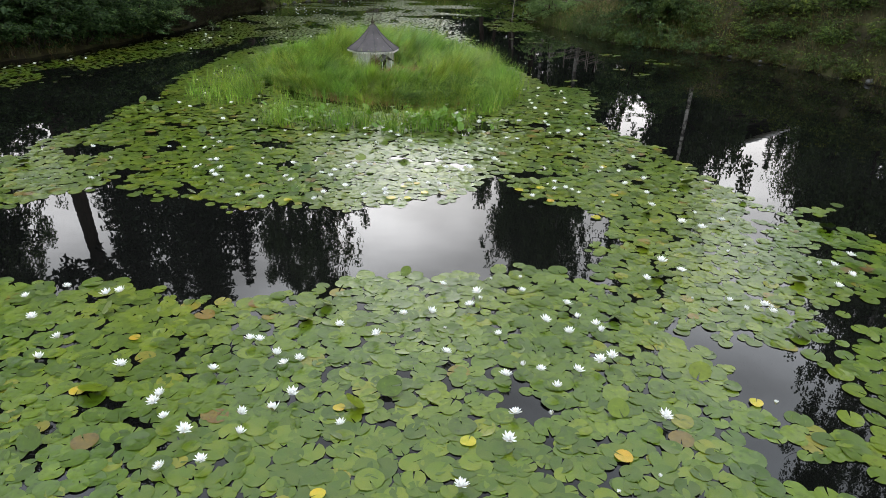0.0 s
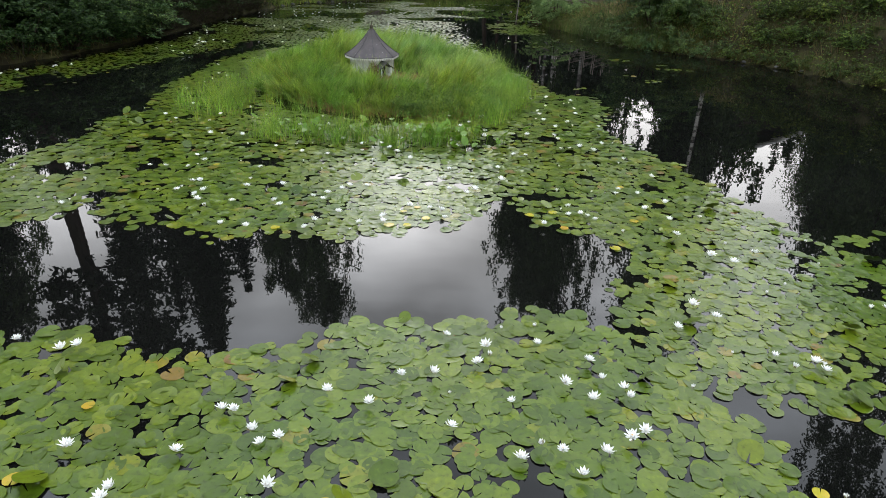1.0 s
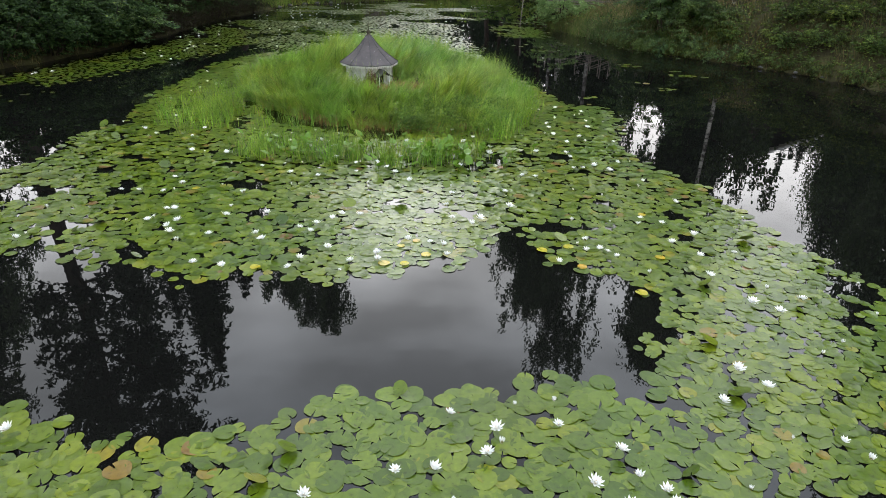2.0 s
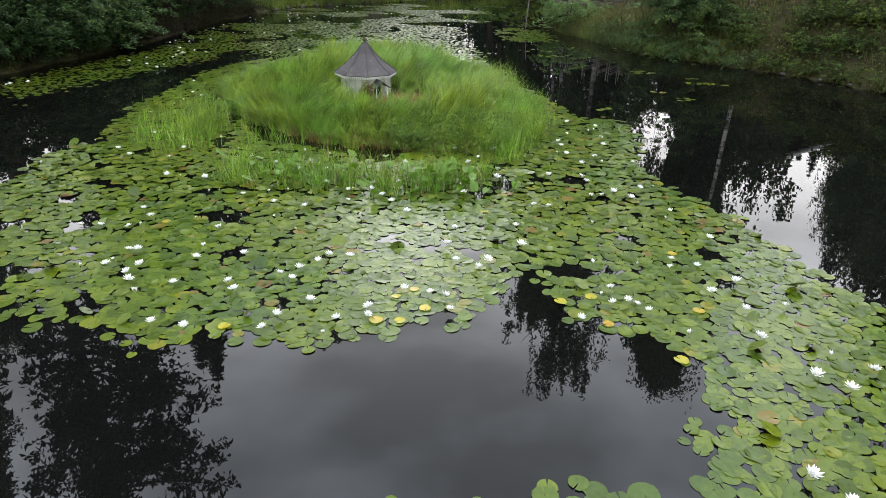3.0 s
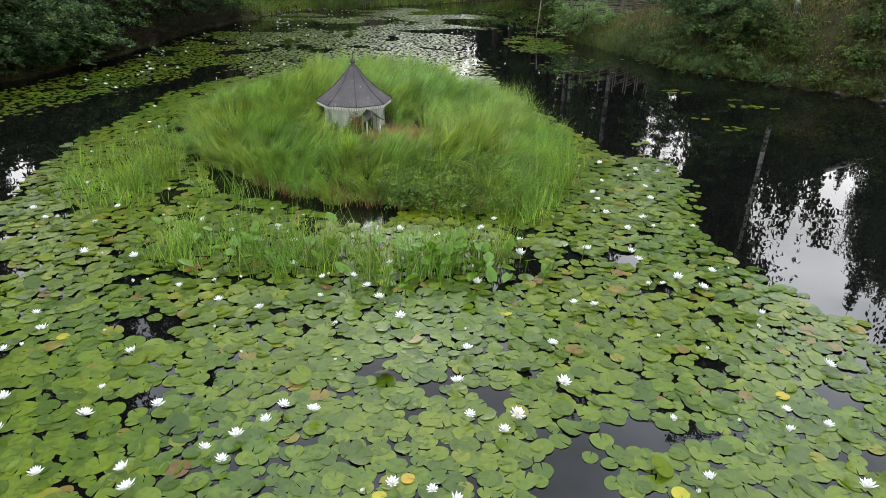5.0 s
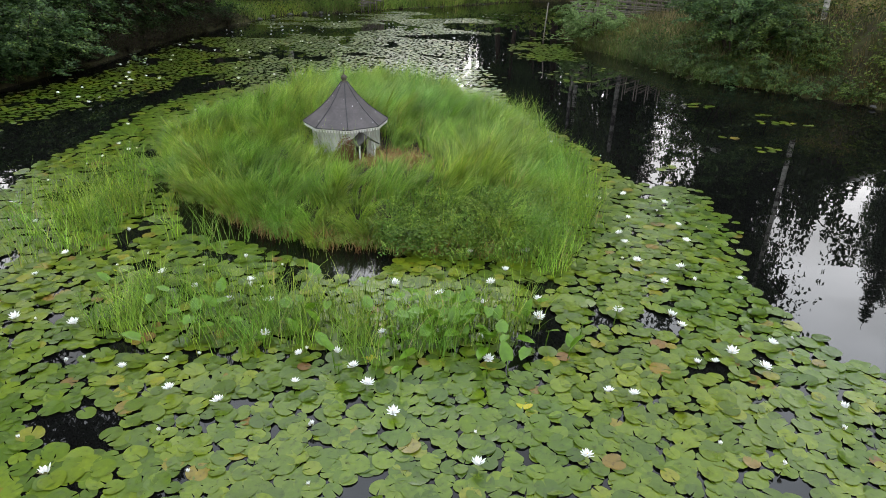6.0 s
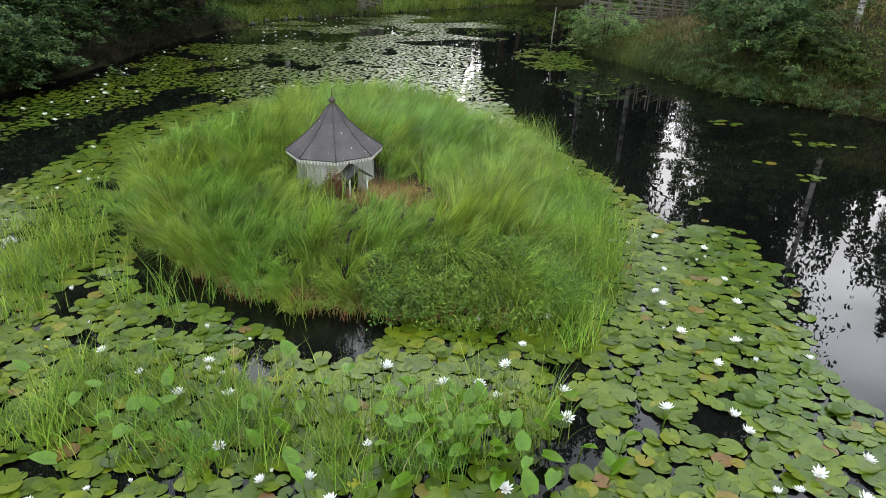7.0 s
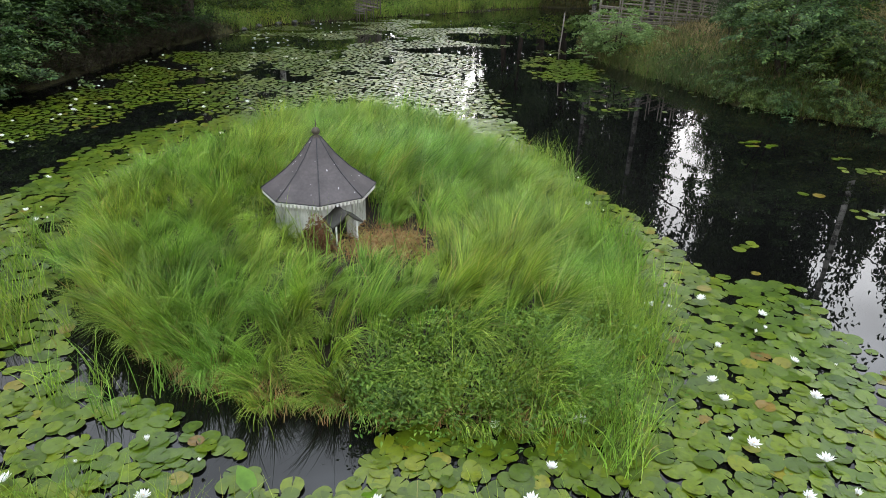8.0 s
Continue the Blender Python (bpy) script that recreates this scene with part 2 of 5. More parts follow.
def add_specks(m):
    """Small pale droppings."""
    n, l, p = m.node_tree.nodes, m.node_tree.links, m.node_tree.nodes["Principled BSDF"]
    old = p.inputs["Base Color"].links[0].from_socket
    t = noise_tex(n, l, 24.0, 1.0, stretch=(1.0, 1.0, 0.6))
    r = ramp(n, [(0.735, (0, 0, 0)), (0.76, (1, 1, 1))])
    l.new(t.outputs["Fac"], r.inputs["Fac"])
    l.new(mix(n, l, r.outputs["Color"], old, (0.33, 0.32, 0.31)), p.inputs["Base Color"])


add_specks(ROOF)
# near-black that stands in for the shade inside the porch entrance
ENTRANCE_SHADE = rough_material("entrance_shade", [(0.3, (0.010, 0.009, 0.008)), (0.8, (0.025, 0.022, 0.018))], 6.0, 0.9, 0.1)
TRIM = rough_material("white_trim_paint", [(0.3, (0.55, 0.54, 0.50)), (0.55, (0.76, 0.75, 0.72)), (0.8, (0.82, 0.81, 0.79))], 8.0, 0.6, 0.3, 0.2, 0.002)
FINIAL_WOOD = rough_material("brown_finial_wood", [(0.3, (0.035, 0.030, 0.022)), (0.6, (0.095, 0.082, 0.062)), (0.82, (0.20, 0.18, 0.145))], 30.0, 0.9, 0.2, 0.9, 0.012)
GREY_WOOD = rough_material("mossy_grey_wood", [(0.3, (0.026, 0.024, 0.020)), (0.6, (0.062, 0.059, 0.051)), (0.82, (0.13, 0.125, 0.11))], 9.0, 0.85, 0.2, 0.6, 0.006)
RUST = rough_material("rusty_brown_litter", [(0.3, (0.06, 0.026, 0.014)), (0.6, (0.14, 0.066, 0.032)), (0.8, (0.26, 0.15, 0.075))], 9.0, 0.9, 0.15, 0.8, 0.02)

# ---- mesh helpers ----


def mesh_of(name, verts, faces, material, smooth=False):
    me = bpy.data.meshes.new(name)
    me.from_pydata(np.asarray(verts).tolist() if isinstance(verts, np.ndarray) else verts, [], faces)
    me.materials.append(material)
    if smooth:
        me.polygons.foreach_set("use_smooth", np.ones(len(me.polygons), dtype=bool))
    me.update()
    return me


def raw(name, verts, faces, material, parent=None, smooth=False, label="", kind=""):
    ob = new(name, mesh_of(name, verts, faces, material, smooth))
    ob.parent = parent
    return tagged(ob, label, kind=kind)


def part(name, bm, material, parent=None, label="", smooth=False):
    me = bpy.data.meshes.new(name)
    bm.to_mesh(me)
    bm.free()
    me.materials.append(material)
    if smooth:
        me.polygons.foreach_set("use_smooth", np.ones(len(me.polygons), dtype=bool))
    ob = new(name, me)
    ob.parent = parent
    return tagged(ob, label)


def empty(name, m, label="", category="", group="", kind=""):
    ob = new(name)
    ob.empty_display_size = 0.1
    ob.matrix_basis = m
    return tagged(ob, label, category, group, kind)


def box_bm(sx, sy, sz, m=None, bevel=0.0):
    bm = bmesh.new()
    bmesh.ops.create_cube(bm, size=1.0, matrix=(m or Matrix()) @ Matrix.Diagonal((sx, sy, sz, 1)))
    if bevel:
        bmesh.ops.bevel(bm, geom=bm.edges[:], offset=bevel, segments=2, affect="EDGES")
    return bm


def tube(path, radii, sides=7, cap=True, wob=0.0, rng=None):
    """Vertices and faces of a tapered tube along a path."""
    pts = [Vector(p) for p in path]
    vs, fs = [], []
    for i, p in enumerate(pts):
        d = (pts[min(i + 1, len(pts) - 1)] - pts[max(i - 1, 0)]).normalized()
        a = d.cross(Vector((0.31, 0.95, 0.12))).normalized()
        b = d.cross(a)
        for k in range(sides):
            w = 2 * math.pi * k / sides
            r = radii[i] * (1 + (rng.uniform(-wob, wob) if rng else 0))
            vs.append(tuple(p + a * (math.cos(w) * r) + b * (math.sin(w) * r)))
    for i in range(len(pts) - 1):
        for k in range(sides):
            k2 = (k + 1) % sides
            fs.append((i * sides + k, i * sides + k2, (i + 1) * sides + k2, (i + 1) * sides + k))
    if cap:
        fs.append(tuple(range(sides))[::-1])
        fs.append(tuple(range((len(pts) - 1) * sides, len(pts) * sides)))
    return vs, fs


def join(pieces):
    vs, fs = [], []
    for v, f in pieces:
        o = len(vs)
        vs += list(v)
        fs += [tuple(i + o for i in q) for q in f]
    return vs, fs


def blades(root, direction, length, width, arch, rng, segs=4, twist=0.9):
    """Grass: arching tapered ribbons. root (n,3), direction (n,2) lean, length (n), arch (n) how far the tip bends over."""
    n = len(root)
    s = np.linspace(0, 1, segs + 1)
    d3 = np.c_[direction, np.zeros(n)]
    side = np.c_[-direction[:, 1], direction[:, 0], np.zeros(n)]
    turn = rng.normal(0, twist, n)
    side = side * np.cos(turn)[:, None] + d3 * np.sin(turn)[:, None]
    V = np.zeros((n, 2 * segs + 1, 3))
    for k in range(segs + 1):
        a = arch * s[k]
        out = length * np.where(arch > 1e-3, (1 - np.cos(a)) / np.maximum(arch, 1e-3), 0) + length * s[k] * 0.12
        up = length * np.where(arch > 1e-3, np.sin(a) / np.maximum(arch, 1e-3), s[k])
        c = root + d3 * out[:, None] + np.c_[np.zeros((n, 2)), up]
        w = (width * (1 - s[k] ** 1.6) * 0.5)[:, None]
        if k < segs:
            V[:, 2 * k], V[:, 2 * k + 1] = c - side * w, c + side * w
        else:
            V[:, 2 * k] = c
    per = 2 * segs + 1
    base = np.arange(n) * per
    faces = []
    for k in range(segs - 1):
        faces += np.stack([base + 2 * k, base + 2 * k + 1, base + 2 * k + 3, base + 2 * k + 2], 1).tolist()
    k = segs - 1
    faces += np.stack([base + 2 * k, base + 2 * k + 1, base + 2 * k + 2], 1).tolist()
    return V.reshape(-1, 3), faces


def leaves(centre, normal, size, rng, slim=0.5, droop=0.0):
    """Folded leaf shapes (two triangles about a midrib) at centres, facing roughly along normals."""
    n = len(centre)
    nn = normal / np.maximum(np.linalg.norm(normal, axis=1), 1e-6)[:, None]
    t = rng.normal(0, 1, (n, 3))
    t[:, 2] -= droop
    t -= nn * (t * nn).sum(1)[:, None]
    t /= np.maximum(np.linalg.norm(t, axis=1), 1e-6)[:, None]
    b = np.cross(nn, t)
    L = size[:, None]
    V = np.zeros((n, 4, 3))
    V[:, 0] = centre - t * L * 0.5
    V[:, 1] = centre + b * L * slim * 0.5 + nn * L * 0.10 - t * L * 0.06
    V[:, 2] = centre + t * L * 0.5 - nn * L * 0.08
    V[:, 3] = centre - b * L * slim * 0.5 + nn * L * 0.10 - t * L * 0.06
    base = np.arange(n) * 4
    F = np.concatenate([np.stack([base, base + 1, base + 2], 1), np.stack([base, base + 2, base + 3], 1)]).tolist()
    return V.reshape(-1, 3), F


def inside(poly, x, y):
    """Which of the points lie in the outline."""
    x, y = np.asarray(x, float), np.asarray(y, float)
    hit = np.zeros(x.shape, bool)
    for (ax, ay), (bx, by) in zip(poly, poly[1:] + poly[:1]):
        if ay == by:
            continue
        cross = ((ay > y) != (by > y)) & (x < (bx - ax) * (y - ay) / (by - ay) + ax)
        hit ^= cross
    return hit


def edge_distance(poly, x, y):
    x, y = np.asarray(x, float), np.asarray(y, float)
    best = np.full(x.shape, 1e9)
    for (ax, ay), (bx, by) in zip(poly, poly[1:] + poly[:1]):
        dx, dy = bx - ax, by - ay
        u = np.clip(((x - ax) * dx + (y - ay) * dy) / (dx * dx + dy * dy), 0, 1)
        best = np.minimum(best, np.hypot(x - ax - u * dx, y - ay - u * dy))
    return best


def wave(x, y, f=1.0, seed=0.0):
    """A smooth wandering field between about -1 and 1."""
    return (np.sin(x * 1.3 * f + 1.7 * np.sin(y * 0.9 * f + seed) + seed) + np.sin(y * 1.7 * f + 1.3 * np.sin(x * 1.1 * f - seed) + 2 * seed)) * 0.5


# ---- plan: shores, island, leaf fields ----
POND = [(13, -4), (12.5, 6), (11.5, 13), (10.2, 17), (8.8, 19.6), (7.6, 20.8), (6.4, 22.0), (5.5, 22.9), (4.8, 24.8), (4.0, 26.7), (3.6, 28), (3.3, 29.6),
        (3.4, 31.5), (4.2, 33.5), (5, 37), (7, 41), (8, 44), (4, 44.5), (1.9, 43.4), (-0.1, 41.4), (-3.3, 38.8), (-5.3, 37), (-7.6, 35), (-8.3, 33), (-8.9, 30.5),
        (-9.3, 27), (-9.4, 24), (-9.6, 21.5), (-10.2, 18.5), (-11.2, 16), (-12, 12), (-13, 6), (-14, -4), (-10, -13), (10, -13)]
ISLAND = [(-4.2, 14.8), (-3.5, 14.1), (-2.95, 13.6), (-2.4, 13.25), (-1.9, 12.95), (-1.1, 12.8), (0.1, 12.65), (0.6, 12.9), (0.88, 14.2), (0.98, 15.6), (0.75, 17), (0.15, 18.6),
          (-0.8, 20.0), (-2.2, 20.5), (-3.6, 19.6), (-4.5, 18.2), (-4.7, 16.4)]
NEAR_FIELD = [(-5.4, 5.0), (-4.1, 5.0), (-3.1, 5.1), (-2.6, 4.85), (-1.7, 4.7), (-1.1, 5.0), (-0.7, 5.3), (0.2, 5.4), (0.6, 5.65), (1.3, 5.5), (1.65, 5.2), (1.9, 4.8),
              (2.2, 4.3), (2.3, 3.9), (2.6, 3.5), (2.9, 3.15), (3.1, 2.7), (3.5, 1.2), (3.3, 0.1), (2.4, -0.9), (0.8, -1.3), (-1.4, -0.9), (-3.4, -1.5), (-5.2, -0.7), (-6.2, 0.9), (-5.9, 2.6), (-6.3, 4.0)]
RIGHT_STRIP = [(4.6, 5.0), (3.85, 4.7), (3.15, 4.05), (3.2, 3.6), (3.05, 3.3), (3.3, 2.4), (4.8, 2.0)]
MAIN_FIELD = [(-6.6, 6.6), (-5.2, 6.8), (-4.6, 7.55), (-3.7, 7.45), (-3.0, 7.2), (-2.3, 6.95), (-1.8, 7.25), (-1.2, 7.0), (-0.6, 7.25), (0.15, 7.4), (0.4, 7.8), (0.55, 8.4), (0.95, 8.75),
              (1.0, 7.7), (1.5, 7.4), (1.9, 7.2), (2.2, 6.8), (1.8, 6.3), (1.65, 5.7), (1.8, 5.0), (2.2, 4.5), (2.5, 4.3), (3.05, 4.25), (3.35, 4.6), (3.55, 5.1),
              (4.2, 5.15), (5.4, 5.6), (5.1, 6.5), (4.8, 6.9), (4.2, 7.2), (4.1, 7.8), (3.75, 8.5), (3.6, 9.8), (3.1, 10.8), (2.8, 11.5), (2.85, 12.6), (3.15, 13.6),
              (3.1, 14.8), (2.4, 15.0), (1.75, 17), (1.25, 18.1)]
MAIN_BACK = [(0.85, 19.5), (0.6, 21.3), (-4.9, 21.2), (-5.8, 19.8), (-6.1, 18.8), (-6.1, 16.2), (-6.3, 14.9), (-5.9, 13.5), (-5.7, 12.6), (-6.2, 11.9), (-5.8, 10.9), (-6.2, 9.9), (-6.2, 9.1), (-6.6, 8.6)]
MAIN_FIELD += MAIN_BACK
FAR_FIELD = [(-5.9, 21.9), (-4.9, 21.1), (0.6, 21.2), (0.5, 23), (0.0, 25), (-0.1, 28.2), (0.4, 29.8), (1.8, 31.8), (1.3, 34), (1.0, 37), (-1.8, 39), (-4.8, 36.4),
             (-7.4, 34.8), (-8.2, 32), (-8.4, 30), (-8.7, 26.5), (-8.7, 22), (-9.9, 17.2), (-10.7, 15), (-9.9, 12.0), (-9.3, 13.2), (-8.8, 14.5), (-8.3, 16.6), (-7.4, 18.9), (-6.5, 20.8)]
RIGHT_PATCH = [(1.3, 28.0), (2.2, 28.9), (3.0, 28.5), (3.3, 26.4), (3.4, 25.5), (1.8, 25.1)]
HOLE = [(-3.9, 14.2), (-3.4, 14.2), (-2.7, 13.5), (-2.0, 13.1), (-0.8, 12.9), (-0.75, 12.35), (-1.0, 11.95), (-1.45, 12.0), (-1.9, 12.45), (-2.5, 12.7), (-3.2, 12.9)]
HOUSE = (-1.77, 15.55)


def bank_height(x, y):
    """Height of the ground over the pond's level."""
    d = edge_distance(POND, x, y)
    wet = inside(POND, x, y)
    right = 1 / (1 + np.exp(-(x - 4.5) * 1.2))
    far_side = 1 / (1 + np.exp(-(y - 27.0) * 0.5))
    e = np.maximum(d - 0.05 - 0.35 * right, 0)
    steep = 0.7 + right * (1.5 - 1.3 * far_side)
    up = steep * (1 - np.exp(-e / (1.7 + 2.5 * far_side * right))) + 0.045 * np.maximum(d - 1, 0) * (0.4 + 0.6 * right)
    up = up + 0.06 * wave(x, y, 1.7, 1.0) * np.minimum(d, 1) + 0.05
    up = np.minimum(up, 4.0)
    down = -np.minimum(0.9, 0.12 + d * 0.5)
    return np.where(wet, down, up)


# ---- ground and water ----
def build_ground():
    gx = np.unique(np.round(np.concatenate([np.arange(-30, 30.01, 0.5), [-400, -200, -120, -70, -45, -36, 36, 45, 70, 120, 200, 400]]), 3))
    gy = np.unique(np.round(np.concatenate([np.arange(-18, 60.01, 0.5), [-400, -200, -100, -50, -28, 68, 80, 110, 170, 260, 400]]), 3))
    X, Y = np.meshgrid(gx, gy)
    Z = bank_height(X, Y)
    V = np.c_[X.ravel(), Y.ravel(), Z.ravel()]
    w = len(gx)
    F = [(j * w + i, j * w + i + 1, (j + 1) * w + i + 1, (j + 1) * w + i) for j in range(len(gy) - 1) for i in range(w - 1)]
    tagged(raw("ground", V, F, GROUND, smooth=True), "dark mossy forest floor sloping down to a pond", "ground", kind="structure")
    V = [(-16, -15, 0), (15, -15, 0), (15, 47, 0), (-16, 47, 0)]
    tagged(raw("water", V, [(0, 1, 2, 3)], WATER), "still dark pond water mirroring trees and grey sky", "water", kind="structure")


build_ground()


def island_height(x, y):
    d = edge_distance(ISLAND, x, y)
    z = 0.27 * (1 - np.exp(-d / 0.7)) - 0.02
    return np.where(inside(ISLAND, x, y), z, -0.25)


def build_island():
    gx, gy = np.arange(-5.6, 1.9, 0.14), np.arange(11.9, 21.2, 0.14)
    X, Y = np.meshgrid(gx, gy)
    Z = island_height(X, Y) + 0.025 * wave(X, Y, 4.0, 2.0)
    V = np.c_[X.ravel(), Y.ravel(), Z.ravel()]
    w = len(gx)
    F = [(j * w + i, j * w + i + 1, (j + 1) * w + i + 1, (j + 1) * w + i) for j in range(len(gy) - 1) for i in range(w - 1)]
    tagged(raw("island", V, F, PEAT, smooth=True), "low peaty island in the pond under sedge", "island", kind="structure")


build_island()

# ---- the little octagonal bird house ----


def octagon(r, z, rot=0.0):
    return [(r * math.cos(radians(45 * k) + rot), r * math.sin(radians(45 * k) + rot), z) for k in range(8)]


def build_house():
    rot = radians(12)
    g = 0.24
    home = empty("bird_house", pose(HOUSE[0], HOUSE[1], g), "octagonal white-painted wooden bird house with slate-grey tent roof", "bird house")
    eave, apex, wall_r = 0.68 - g, 1.22 - g, 0.47
    # walls
    lo, hi = octagon(wall_r, -0.06, rot), octagon(wall_r, eave + 0.03, rot)
    li, hin = octagon(wall_r - 0.025, -0.06, rot), octagon(wall_r - 0.025, eave + 0.03, rot)
    for k in range(8):
        j = (k + 1) % 8
        bm = bmesh.new()
        q = [bm.verts.new(p) for p in (lo[k], lo[j], hi[j], hi[k], li[k], li[j], hin[j], hin[k])]
        for f in ((0, 1, 2, 3), (5, 4, 7, 6), (1, 0, 4, 5), (2, 1, 5, 6), (3, 2, 6, 7), (0, 3, 7, 4)):
            bm.faces.new([q[i] for i in f])
        wall = part("wall_panel", bm, PAINT, home)
        # upright cover strips on the panel
        a, b = Vector(lo[k]), Vector(lo[j])
        n = Vector(((a + b).x, (a + b).y, 0)).normalized()
        for u in (0.2, 0.4, 0.6, 0.8):
            c = a.lerp(b, u) + n * 0.004
            ang = math.degrees(math.atan2((b - a).y, (b - a).x))
            part("batten", box_bm(0.018, 0.012, eave + 0.06, pose(c.x, c.y, (eave - 0.02) / 2, 0, 0, ang), 0.002), PAINT, wall)
        part("corner_post", box_bm(0.03, 0.03, eave + 0.05, pose(a.x, a.y, (eave - 0.03) / 2, 0, 0, 12 + 45 * k), 0.004), PAINT, home)
    # roof: eight bellcast panels
    prof = [(0.61, eave), (0.47, eave + 0.095), (0.33, eave + 0.205), (0.19, eave + 0.345), (0.045, apex - 0.005)]
    rings = [octagon(r, z, rot) for r, z in prof]
    under = [octagon(r - 0.012, z - 0.016, rot) for r, z in prof]
    for k in range(8):
        j = (k + 1) % 8
        bm = bmesh.new()
        t = [[bm.verts.new(r[i]) for i in (k, j)] for r in rings]
        u = [[bm.verts.new(r[i]) for i in (k, j)] for r in under]
        for i in range(4):
            bm.faces.new((t[i][0], t[i][1], t[i + 1][1], t[i + 1][0]))
            bm.faces.new((u[i][1], u[i][0], u[i + 1][0], u[i + 1][1]))
            bm.faces.new((t[i][0], t[i + 1][0], u[i + 1][0], u[i][0]))
            bm.faces.new((t[i][1], u[i][1], u[i + 1][1], t[i + 1][1]))
        bm.faces.new((t[0][1], t[0][0], u[0][0], u[0][1]))
        bm.faces.new((t[4][0], t[4][1], u[4][1], u[4][0]))
        part("roof_panel", bm, ROOF, home)
        v, f = tube([Vector(r[k]) + Vector((0, 0, 0.003)) for r in rings], [0.007, 0.006, 0.006, 0.006, 0.005], 6)
        raw("roof_seam", v, f, SEAM, home, True)
        a, b = Vector(octagon(0.605, eave - 0.024, rot)[k]), Vector(octagon(0.605, eave - 0.024, rot)[j])
        mid, ang = (a + b) / 2, math.degrees(math.atan2((b - a).y, (b - a).x))
        length = (b - a).length
        part("drip_edge", box_bm(length, 0.014, 0.012, pose(mid.x, mid.y, eave - 0.006, 0, 0, ang), 0.002), SEAM, home)
        board = part("fascia", box_bm(length - 0.01, 0.014, 0.012, pose(mid.x * 0.985, mid.y * 0.985, eave - 0.018, 0, 0, ang), 0.002), TRIM, home)
        for s in range(11):
            c = a.lerp(b, (s + 0.5) / 11) * 0.985
            part("scallop", box_bm(0.024, 0.013, 0.034, pose(c.x, c.y, eave - 0.041, 0, 0, ang), 0.005), TRIM, board)
        soffit = bmesh.new()
        q = [soffit.verts.new(p) for p in (octagon(0.59, eave - 0.012, rot)[k], octagon(0.59, eave - 0.012, rot)[j], octagon(0.45, eave - 0.004, rot)[j], octagon(0.45, eave - 0.004, rot)[k])]
        soffit.faces.new(q[::-1])
        part("soffit", soffit, PAINT, home)
    # turned finial with spike
    v, f = tube([(0, 0, apex - 0.03), (0, 0, apex), (0, 0, apex + 0.012), (0, 0, apex + 0.03), (0, 0, apex + 0.055), (0, 0, apex + 0.08), (0, 0, apex + 0.095)],
                [0.05, 0.046, 0.022, 0.036, 0.045, 0.032, 0.012], 12)
    cap = raw("finial", v, f, FINIAL_WOOD, home, True, "weathered wooden finial ball")
    v, f = tube([(0, 0, apex + 0.09), (0.004, 0, apex + 0.15), (0.002, 0, apex + 0.205)], [0.007, 0.004, 0.002], 6)
    raw("spike", v, f, FINIAL_WOOD, cap, True)
    # porch with a small bent gable roof, on the face towards the pond
    ang = radians(-55.5)
    porch = new("porch")
    porch.empty_display_size = 0.05
    porch.parent = home
    porch.matrix_basis = pose(math.cos(ang) * 0.46, math.sin(ang) * 0.46, 0, 0, 0, math.degrees(ang) + 90)
    for s in (-1, 1):
        bm = bmesh.new()
        rows = []
        for y in (0.05, -0.24):
            rows.append([bm.verts.new(p) for p in ((0, y, 0.365), (s * 0.075, y, 0.295), (s * 0.17, y, 0.238), (s * 0.168, y, 0.220), (s * 0.07, y, 0.275), (0, y, 0.343))])
        a, b = rows
        for i in range(6):
            k = (i + 1) % 6
            bm.faces.new((a[i], a[k], b[k], b[i]) if s > 0 else (a[k], a[i], b[i], b[k]))
        bm.faces.new(a[::-1] if s > 0 else a)
        bm.faces.new(b if s > 0 else b[::-1])
        part("porch_roof_side", bm, GREY_WOOD, porch, "mossy grey porch roof board")
        v, f = tube([(s * 0.115, -0.20, -0.05), (s * 0.115, -0.20, 0.12), (s * 0.115, -0.20, 0.26)], [0.013, 0.009, 0.011], 8)
        raw("porch_post", v, f, TRIM, porch, True)
    # a solid panel; the unlit inside is only its dark colour
    part("doorway", box_bm(0.17, 0.03, 0.24, pose(0, 0.0, 0.11), 0.006), ENTRANCE_SHADE, porch, "entrance panel with the shade inside painted dark")
    part("door_frame", box_bm(0.024, 0.036, 0.27, pose(-0.095, -0.004, 0.115), 0.004), PAINT, porch)
    part("door_frame", box_bm(0.024, 0.036, 0.27, pose(0.095, -0.004, 0.115), 0.004), PAINT, porch)
    for s in range(5):
        part("deck_board", box_bm(0.30, 0.048, 0.02, pose(0, -0.03 - 0.053 * s, -0.03, 0, 0, (s % 3 - 1) * 0.8), 0.004), GREY_WOOD, porch)
    for s in range(5):
        part("railing_slat", box_bm(0.014, 0.01, 0.12, pose(0.115, -0.03 - 0.033 * s, 0.04), 0.002), PAINT, porch)
    return home


build_house()

# ---- floating leaves and flowers ----


